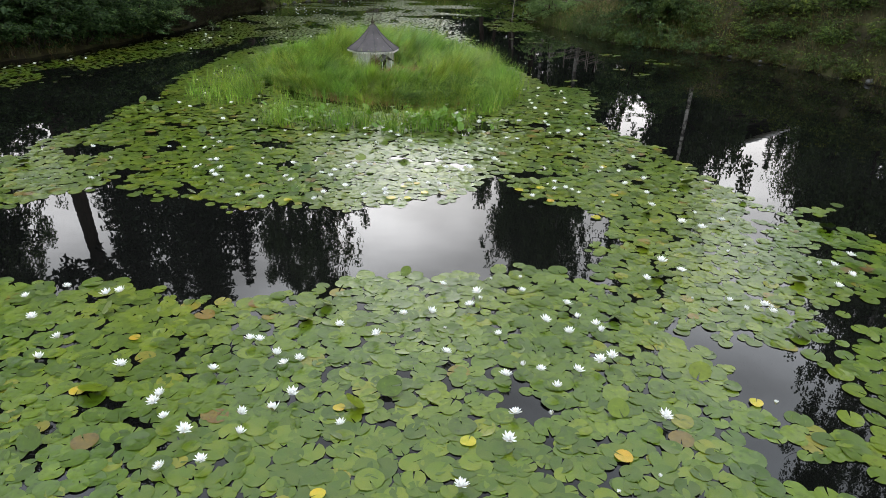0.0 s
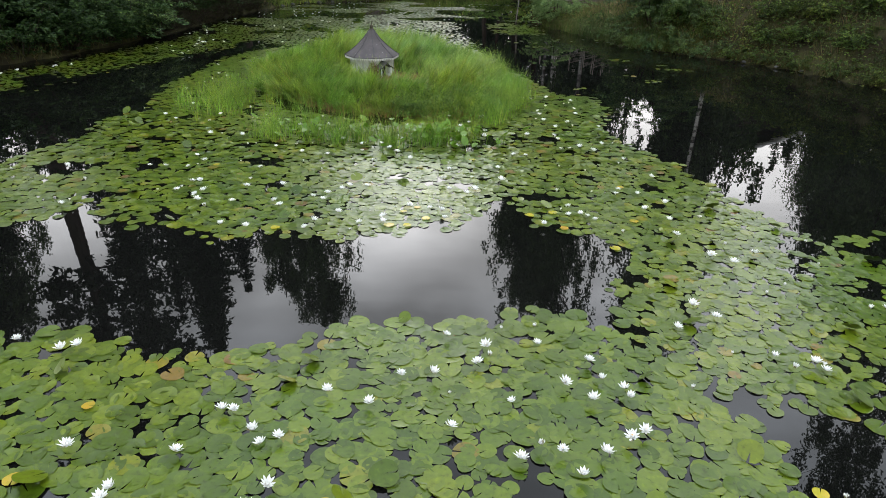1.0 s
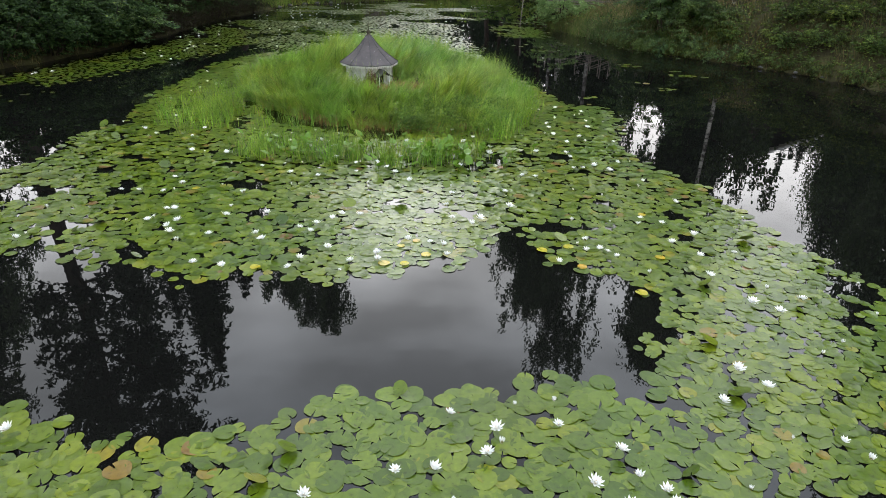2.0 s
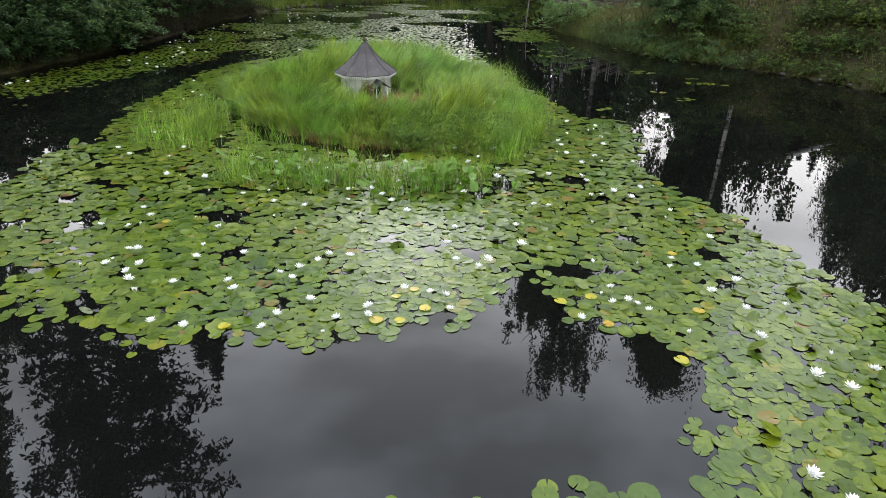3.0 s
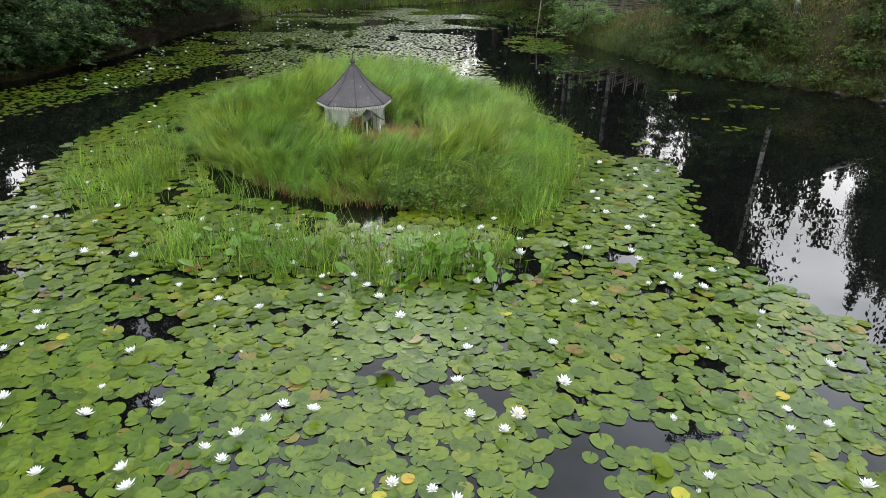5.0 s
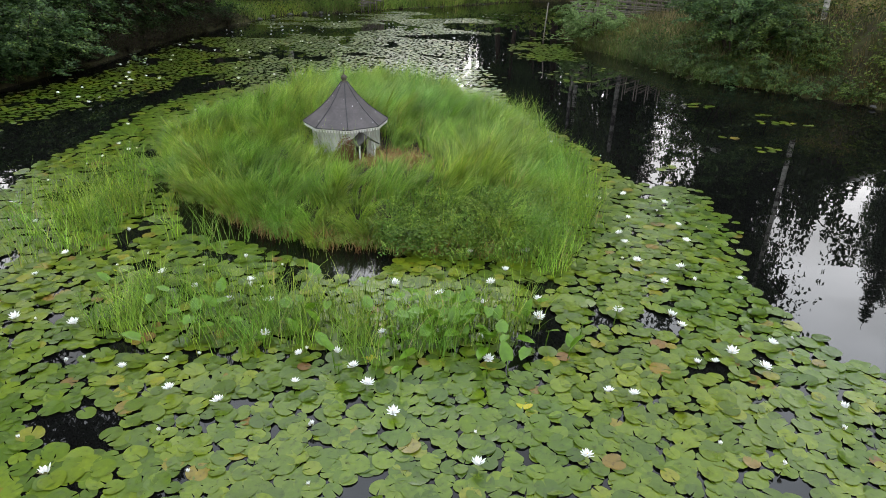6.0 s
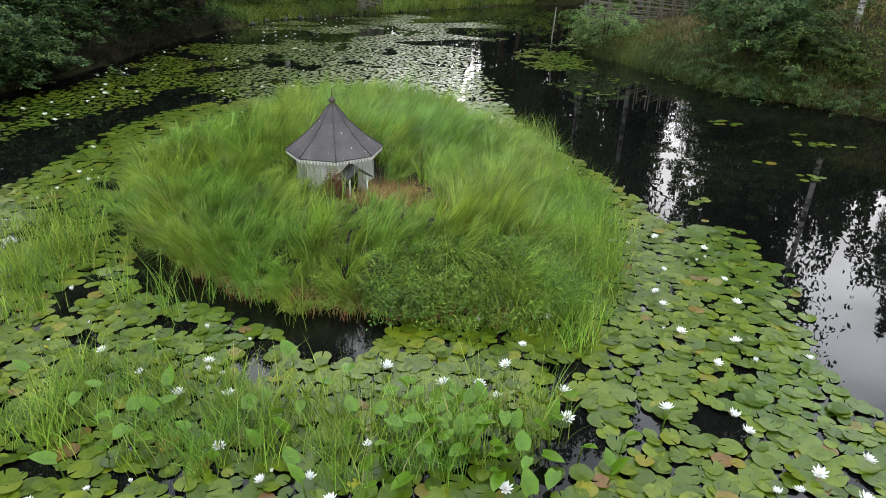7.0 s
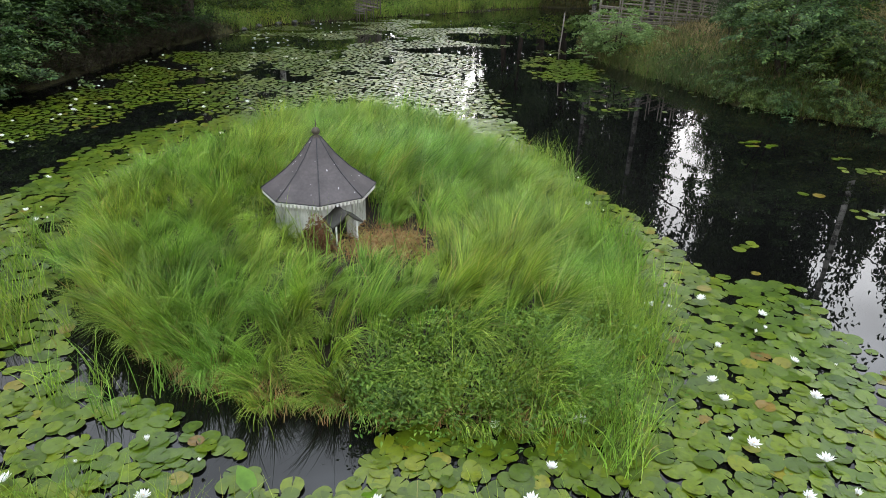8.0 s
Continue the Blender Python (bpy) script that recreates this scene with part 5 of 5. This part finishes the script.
def build_trees():
    rng = random.Random(51)
    birches = [make_birch(61, 17.0, 0.02, 0.11, 0.26, 0.16, 21000), make_birch(62, 19.0, -0.015, 0.12, 0.26, 0.16, 21000), make_birch(63, 12.0, 0.0, 0.15, 0.26, 0.13, 21000), make_birch(64, 10.2, 0.03, 0.05, 0.11, 0.12, 8000),
               make_birch(65, 6.0, 0.03, 0.045, 0.30, 0.13, 8000, BARK), make_birch(66, 17.0, 0.05, 0.22, 0.24, 0.16, 21000, BARK),
               make_birch(67, 11.5, 0.01, 0.06, 0.19, 0.15, 44000, BARK, 0.1), make_birch(68, 17.0, 0.01, 0.075, 0.28, 0.16, 22000, OLD_BIRCH, 0.24)]
    spruces = [make_spruce(71, 20.0), make_spruce(72, 17.0, 0.4, 0.20)]
    far_spruces = [make_spruce(73, 20.0, 0.8, 0.17, 5), make_spruce(74, 17.0, 0.75, 0.20, 5)]
    pine = make_pine(81, 15.5, 0.07)
    B, S = "tall birch with hanging twigs behind the pond", "tall dark spruce in the wood round the pond"
    place(birches[5], -9.75, 32.4, 30, 0.9, "dark-stemmed alder tree leaning on the shore", "tree", sink=0.1)
    place(pine, -12.6, 20.0, 0, 1.0, "leaning dark pine on the wooded shore", "tree", sink=0.1)
    for k, x, y, s in ((0, -9.6, 43.5, 1.39), (1, -12.6, 45.5, 1.0), (5, 4.2, 49.0, 1.1), (0, 6.8, 48.0, 1.4), (1, 8.9, 50.0, 1.2), (0, 8.9, 47.0, 0.95), (5, 5.6, 50.5, 1.15), (5, 3.0, 47.0, 0.62), (5, 1.9, 48.5, 0.8), (1, 7.6, 52.0, 1.2), (7, 6.2, 33.2, 1.15), (7, 4.9, 37.0, 1.05),
                       # birches at y 14 to 25, out of view, are added to block sky light
                       (0, -26.3, 35, 1.12), (1, -27, 33, 1.0), (1, 29.5, 44, 0.9), (0, 27, 42, 0.9), (0, -27.5, 31, 1.0), (0, 18.0, 25.0, 0.75), (1, 14.6, 19.0, 0.8), (0, 14.2, 14.5, 0.8), (0, -14.8, 17.2, 0.85), (1, -15.4, 11.0, 0.9), (0, 15.0, 7.5, 0.8), (2, 24.2, 40, 1.1), (2, 21.9, 38.0, 0.8)):
        place(birches[k], x, y, rng.uniform(0, 360), s, B, "tree", "birches", sink=0.1)
    place(birches[3], 8.65, 23.4, 200, 1.15, "slender white birch on the bank below the cabin", "tree", "birches", sink=0.15)
    place(birches[6], 13.6, 39.6, 110, 1.3, "dense dark alder tree behind a log cabin", "tree", sink=0.15)
    place(birches[6], 9.6, 27.3, 60, 1.25, "dense dark alder tree on the bank", "tree", sink=0.15)
    for k, x, y, s in ((0, -15.0, 37, 1.15), (1, -17.4, 37.5, 1.15), (0, -14.0, 33.0, 0.95), (1, -19.6, 36, 1.0), (0, -30.5, 36, 1.1), (0, -28.5, 43.0, 0.62), (1, -26.3, 44.0, 0.68), (0, 16.8, 38.6, 0.36), (1, 19.4, 37.4, 0.42), (0, -18, 22, 0.9), (1, -16.5, 14, 0.9), (0, -19, 8, 1.0), (1, -20, 0, 1.0),
                       # four small spruces near x -12 are added to shade the wooded shore
                       (0, 8.0, 37.5, 0.55), (0, -12.2, 24.6, 0.42), (1, -12.0, 26.6, 0.45), (0, -11.9, 28.8, 0.45), (1, -12.6, 30.8, 0.5), (1, 10.4, 44.5, 0.8), (0, 9.0, 46.5, 0.9), (0, 9.3, 26.9, 0.45), (1, 17.2, 43.5, 0.7), (0, 18.4, 47.0, 0.75), (1, -9.8, 52.0, 0.8), (0, -12.6, 54.0, 0.85), (1, -7.4, 57.0, 0.8), (0, -15.6, 50.0, 0.9), (1, 5.4, 56.0, 1.0), (0, 3.2, 58.0, 0.95), (1, 8.2, 57.0, 1.0), (1, 27.0, 41.0, 0.9), (0, -16.2, 40.0, 1.2), (1, -13.2, 38.5, 1.05), (0, -21.5, 41, 1.2), (1, -30, 33, 1.1), (0, -31, 27, 1.1), (1, -24, 27, 1.1), (0, 22.0, 37.5, 0.72), (1, 20.2, 33.5, 0.6), (0, 24.5, 33, 0.8), (1, 27, 29, 0.85), (0, 21, 24, 0.8), (1, 20, 16, 0.85), (0, 19, 8, 0.9), (1, 19, 0, 0.9),
                       (0, 15, -17, 1.0), (1, 6, -20, 1.0), (0, -2, -20, 0.9), (1, -9, -19, 1.0), (0, -16, -13, 1.0), (1, 18, -8, 0.9)):
        place(spruces[k], x, y, rng.uniform(0, 360), s, S, "tree", "spruces", sink=0.1)
    for x, y, s in ((12.4, 22.3, 0.3), (13.6, 20.0, 0.6), (14.0, 16.8, 0.6)):
        place(birches[4], x, y, rng.uniform(0, 360), s * 2, "young leafy birch growing on the bank", "tree", "young birches", sink=0.5)
    place(birches[4], 6.35, 26.3, 40, 0.3, "thin leafy birch sapling on the slope below the fence", "tree", "young birches", sink=0.1)
    # low wood in the gap and behind everything
    for k in range(90):
        row = k % 3
        x = -66 + 1.5 * k + rng.uniform(-0.7, 0.7)
        low = 0.56 if -0.6 < x < 3.2 else 0.8 if 18 < x < 37 else 1.0
        place(far_spruces[rng.randrange(2)], x, 72 + 5 * row + rng.uniform(-2.5, 2.5), rng.uniform(0, 360), low * rng.uniform(0.85, 1.12), "distant spruce at the edge of the wood", "tree", "far wood", z=1.2)
    for k in range(9):
        place(far_spruces[k % 2], -1.4 + 0.55 * k, 61.0 + 1.3 * (k % 3), 40 * k, rng.uniform(0.28, 0.36), "low young spruce at the edge of the wood", "tree", "far wood", z=1.0)
    drop(birches + spruces + far_spruces + [pine])


build_trees()


def build_bank_plants():
    rng = np.random.default_rng(91)
    # rough grass along the shores
    n = 150000
    x, y = rng.uniform(-16, 18, n), rng.uniform(12, 50, n)
    d = edge_distance(POND, x, y)
    ok = ~inside(POND, x, y) & (d < 6) & (rng.uniform(0, 1, n) < 0.15 + 0.85 * np.exp(-d / 1.3))
    ok &= ~((x < -8) & (y < 33) & (rng.uniform(0, 1, n) < 0.7))
    ok &= wave(x, y, 1.9, 5.0) > -0.75
    x, y = x[ok], y[ok]
    m = 4
    x = (x[:, None] + rng.normal(0, 0.06, (len(x), m))).ravel()
    y = (y[:, None] + rng.normal(0, 0.06, (len(y), m))).ravel()
    h = bank_height(x, y)
    a = rng.uniform(0, 6.28, len(x))
    V, F = blades(np.c_[x, y, h - 0.02], np.c_[np.cos(a), np.sin(a)], rng.uniform(0.15, 0.45, len(x)), rng.uniform(0.008, 0.016, len(x)), rng.uniform(0.3, 1.7, len(x)), rng, 3)
    tagged(raw("bank_grass", V, F, BANK_GRASS), "rough green grass along the pond's banks", "grass", kind="stuff")
    n = 30000
    x, y = rng.uniform(-10, 3.5, n), rng.uniform(33, 47, n)
    d = edge_distance(POND, x, y)
    ok = ~inside(POND, x, y) & (d < 4.5) & (rng.uniform(0, 1, n) < np.exp(-d / 3.5))
    x, y = x[ok], y[ok]
    x = (x[:, None] + rng.normal(0, 0.07, (len(x), 5))).ravel()
    y = (y[:, None] + rng.normal(0, 0.07, (len(y), 5))).ravel()
    a = rng.uniform(0, 6.28, len(x))
    V, F = blades(np.c_[x, y, bank_height(x, y) - 0.03], np.c_[np.cos(a), np.sin(a)], rng.uniform(0.2, 0.55, len(x)), rng.uniform(0.012, 0.022, len(x)), rng.uniform(0.3, 1.5, len(x)), rng, 3)
    tagged(raw("far_shore_grass", V, F, FRESH), "fresh green grass along the far shore", "grass", kind="stuff")
    # tall weeds and nettles standing in the grass of the far shore
    n = 26000
    x, y = rng.uniform(-10.5, 8, n), rng.uniform(32.5, 48, n)
    d = edge_distance(POND, x, y)
    ok = ~inside(POND, x, y) & (d > 0.1) & (d < 4.5) & (wave(x, y, 2.6, 4.0) + rng.normal(0, 0.2, n) > -0.05)
    x, y = x[ok], y[ok]
    top = np.clip(0.55 + 0.45 * wave(x, y, 2.2, 6.0), 0.15, 1.0)
    c = np.c_[x, y, bank_height(x, y) + rng.uniform(0.05, 1.0, len(x)) * top]
    V, F = leaves(c, rng.normal(0, 0.5, (len(x), 3)) + np.array([0, 0, 0.9]), rng.uniform(0.08, 0.17, len(x)), rng, 0.45)
    tagged(raw("shore_weeds", V, F, WEED_LEAF), "tall green weeds and nettles along the far shore", "plants", kind="stuff")
    # greener grass low on the open bank, down to the water
    n = 15000
    x, y = rng.uniform(3.6, 8.2, n), rng.uniform(21.5, 30, n)
    d = edge_distance(POND, x, y)
    ok = ~inside(POND, x, y) & (d < 2.2) & (rng.uniform(0, 1, n) < np.exp(-d / 0.9))
    x, y = x[ok], y[ok]
    x = (x[:, None] + rng.normal(0, 0.07, (len(x), 4))).ravel()
    y = (y[:, None] + rng.normal(0, 0.07, (len(y), 4))).ravel()
    a = rng.uniform(0, 6.28, len(x))
    V, F = blades(np.c_[x, y, bank_height(x, y) - 0.03], np.c_[np.cos(a), np.sin(a)], rng.uniform(0.2, 0.5, len(x)), rng.uniform(0.008, 0.016, len(x)), rng.uniform(0.4, 1.7, len(x)), rng, 3)
    tagged(raw("bank_foot_grass", V, F, FOOT_GRASS), "fresh green grass hanging over the foot of the bank", "grass", kind="stuff")
    # dry grass on the slope below the fence
    n = 34000
    bare = rng.uniform(0, 1, n) < 0.25
    x = np.where(bare, rng.normal(9.5, 0.8, n), rng.normal(7.4, 2.1, n))
    y = np.where(bare, rng.normal(25.0, 0.9, n), rng.normal(27.8, 1.8, n))
    ok = (~inside(POND, x, y)) & (edge_distance(POND, x, y) > 0.5)
    x, y = x[ok], y[ok]
    a = rng.uniform(0, 6.28, len(x))
    V, F = blades(np.c_[x, y, bank_height(x, y) - 0.02], np.c_[np.cos(a), np.sin(a)], rng.uniform(0.12, 0.32, len(x)), rng.uniform(0.008, 0.014, len(x)), rng.uniform(0.4, 1.8, len(x)), rng, 3)
    tagged(raw("dry_slope_grass", V, F, TAWNY), "dry tawny grass on the slope below the fence", "grass", kind="stuff")
    # low leafy growth on the open bank and the wooded shore
    n = 60000
    x, y = rng.uniform(4, 16, n), rng.uniform(12, 30, n)
    d = edge_distance(POND, x, y)
    ok = ~inside(POND, x, y) & (d > 0.15) & (d < 6) & (wave(x, y, 2.3, 7.0) + rng.normal(0, 0.25, n) > -0.2)
    ok &= ~((np.hypot((x - 6.6) / 2.2, (y - 28.8) / 2.0) < 1))
    x, y = x[ok], y[ok]
    c = np.c_[x, y, bank_height(x, y) + rng.uniform(0.03, 0.5, len(x)) * (0.6 + 0.4 * wave(x, y, 2.0, 3.0))]
    V, F = leaves(c, rng.normal(0, 0.45, (len(x), 3)) + np.array([0, 0, 1.0]), rng.uniform(0.05, 0.11, len(x)), rng, 0.6)
    tagged(raw("bank_herbs", V, F, BRIGHT_LEAF), "low bright green herbs covering the open bank", "plants", kind="stuff")
    # herbs in a dark leaf colour that puts shade on the shore's edge
    n = 85000
    x, y = rng.uniform(-17, 4, n), rng.uniform(12, 48, n)
    d = edge_distance(POND, x, y)
    ok = ~inside(POND, x, y) & (d > 0.03) & (d < 5)
    x, y = x[ok], y[ok]
    c = np.c_[x, y, bank_height(x, y) + rng.uniform(0.03, 0.45, len(x))]
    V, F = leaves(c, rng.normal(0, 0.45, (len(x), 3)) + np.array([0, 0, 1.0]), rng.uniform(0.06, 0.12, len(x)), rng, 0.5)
    tagged(raw("shade_herbs", V, F, SHRUB_LEAF), "low herbs under the trees, coloured dark for the shade by the water", "plants", kind="stuff")


build_bank_plants()


def stone(x, y, s, seed):
    bm = bmesh.new()
    bmesh.ops.create_icosphere(bm, subdivisions=2, radius=1.0)
    for v in bm.verts:
        k = 1 + 0.55 * noise.noise(v.co * 1.3 + Vector((seed, 0, 0)))
        v.co = Vector((v.co.x * k, v.co.y * k * 0.8, v.co.z * k * 0.55)) * s * 0.62
    ob = part("stone", bm, STONE, None, smooth=True)
    z = float(bank_height(np.array([x]), np.array([y]))[0])
    ob.matrix_basis = pose(x, y, max(z, -0.03 - s * 0.1) + s * 0.02, 0, 0, seed * 57)
    tagged(ob, "grey granite stone at the water's edge", "stone", "shore stones")


for k, (x, y, s) in enumerate(((9.8, 17.5, 0.13), (10.1, 17.1, 0.16), (9.4, 18.7, 0.10), (10.5, 16.4, 0.2), (9.0, 19.3, 0.09), (-1.9, 39.8, 0.22), (-1.2, 40.4, 0.16), (0.9, 42.2, 0.2), (-6.9, 35.7, 0.24),
                              (-7.4, 35.2, 0.2), (-7.9, 34.3, 0.22), (-6.3, 36.2, 0.18), (-8.2, 33.4, 0.2), (-9.0, 25.7, 0.14), (8.4, 20.05, 0.1))):
    stone(x, y, s, k + 1.0)

# ---- fences, pole, cabin ----


def pole_piece(name, a, b, r, material, parent, rng, sides=7):
    a, b = Vector(a), Vector(b)
    path = [a.lerp(b, u) + Vector((rng.gauss(0, 0.006), rng.gauss(0, 0.006), rng.gauss(0, 0.006))) for u in (0, 0.33, 0.66, 1)]
    v, f = tube(path, [r, r * 0.95, r * 0.88, r * 0.75], sides)
    return raw(name, v, f, material, parent, True)


def build_fence(points, seed, label, height=1.3):
    """Pairs of upright poles with long rails lying aslant between them."""
    rng = random.Random(seed)
    fence = empty("pole_fence", pose(points[0][0], points[0][1], points[0][2]), label, "fence", "pole fences")
    o = Vector(points[0])
    run = []
    for a, b in zip(points, points[1:]):
        a, b = Vector(a), Vector(b)
        n = max(2, round((b - a).length / 0.58))
        run += [a.lerp(b, k / n) for k in range(n)]
    run.append(Vector(points[-1]))
    last = len(run) - 1
    for i, p in enumerate(run):
        d = (run[min(i + 1, last)] - run[max(i - 1, 0)]).normalized()
        side = Vector((-d.y, d.x, 0)).normalized() * 0.06
        for s in (-1, 1):
            pole_piece("post", p - o + side * s + Vector((0, 0, -0.25)), p - o + side * s + Vector((rng.gauss(0, 0.03), rng.gauss(0, 0.03), height + rng.uniform(0.05, 0.4))), 0.022, POLE_WOOD, fence, rng, 6)
    first = (run[0] - run[1]).normalized()
    for i in range(-6, last):
        for k in range(2):
            top = height * 0.97 - 0.085 * k + rng.uniform(-0.03, 0.03)
            ia, ib = max(i, 0), min(i + 7, last)
            ha, hb = top - 0.17 * (ia - i), top - 0.17 * (ib - i)
            wob = Vector((rng.gauss(0, 0.015), rng.gauss(0, 0.015), 0))
            pa = run[ia] - o + wob + Vector((0, 0, max(ha, 0.06)))
            pb = run[ib] - o - wob + Vector((0, 0, max(hb, 0.04)))
            if i < 0:
                pa += first * rng.uniform(0.15, 0.35) + Vector((0, 0, 0.05))
            pole_piece("rail", pb, pa, rng.uniform(0.018, 0.030), POLE_WOOD, fence, rng, 6)
    return fence


build_fence([(3.75, 29.8, 0.12), (5.7, 30.1, 0.55), (8.1, 31.5, 1.0), (9.6, 33.0, 1.25), (13.0, 35.2, 1.5)], 3, "grey weathered round-pole fence climbing the bank")
build_fence([(-4.6, 37.0, 0.15), (-3.9, 38.4, 0.35), (-4.4, 41.0, 0.6)], 4, "grey round-pole fence ending at the far shore")


def build_stake():
    rng = random.Random(8)
    ob = pole_piece("mooring_stake", (2.5, 29.1, -0.6), (2.65, 29.23, 1.2), 0.021, POLE_WOOD, None, rng)
    tagged(ob, "thin grey wooden stake standing in the pond", "stake")


build_stake()


def build_cabin():
    rng = random.Random(17)
    cabin = empty("log_cabin", pose(14.0, 32.6, 2.0, 0, 0, -6), "dark timbered log cabin with a low gable roof", "cabin")
    half, depth, wall_h, rise = 3.6, 5.0, 2.3, 1.55
    r = 0.125
    k = 0
    z = r
    while z < wall_h + rise - 0.2:
        w = half if z < wall_h else half * (1 - (z - wall_h) / rise)
        over = 0.28 if z < wall_h else 0.0
        for y in (0.0, depth):
            pole_piece("log", (-w - over, y, z), (w + over, y, z), r, LOG_WOOD, cabin, rng, 8)
        if z < wall_h:
            for x in (-half, half):
                pole_piece("log", (x, -0.28, z + r), (x, depth + 0.28, z + r), r, LOG_WOOD, cabin, rng, 8)
        z += 2 * r * 0.94
    slope = math.hypot(half + 0.5, rise * (half + 0.5) / half)
    ang = math.degrees(math.atan2(rise, half))
    for s in (-1, 1):
        mid = ((half + 0.5) / 2 * s, depth / 2, wall_h + rise - rise * (half + 0.5) / half / 2 + 0.16)
        part("roof_side", box_bm(slope, depth + 1.4, 0.10, pose(*mid, 0, s * ang, 0), 0.02), GREY_WOOD, cabin)
        e = (s * (half + 0.5), wall_h + rise - rise * (half + 0.5) / half + 0.2)
        pole_piece("verge_pole", (0, -0.72, wall_h + rise + 0.26), (e[0], -0.72, e[1] + 0.04), 0.13, VERGE_WOOD, cabin, rng, 8)
    pole_piece("ridge_pole", (0, -0.8, wall_h + rise + 0.1), (0, depth + 0.8, wall_h + rise + 0.1), 0.1, POLE_WOOD, cabin, rng, 8)
    part("foundation", box_bm(half * 2 + 0.4, depth + 0.4, 0.9, pose(0, depth / 2, -0.4), 0.05), STONE, cabin)


build_cabin()
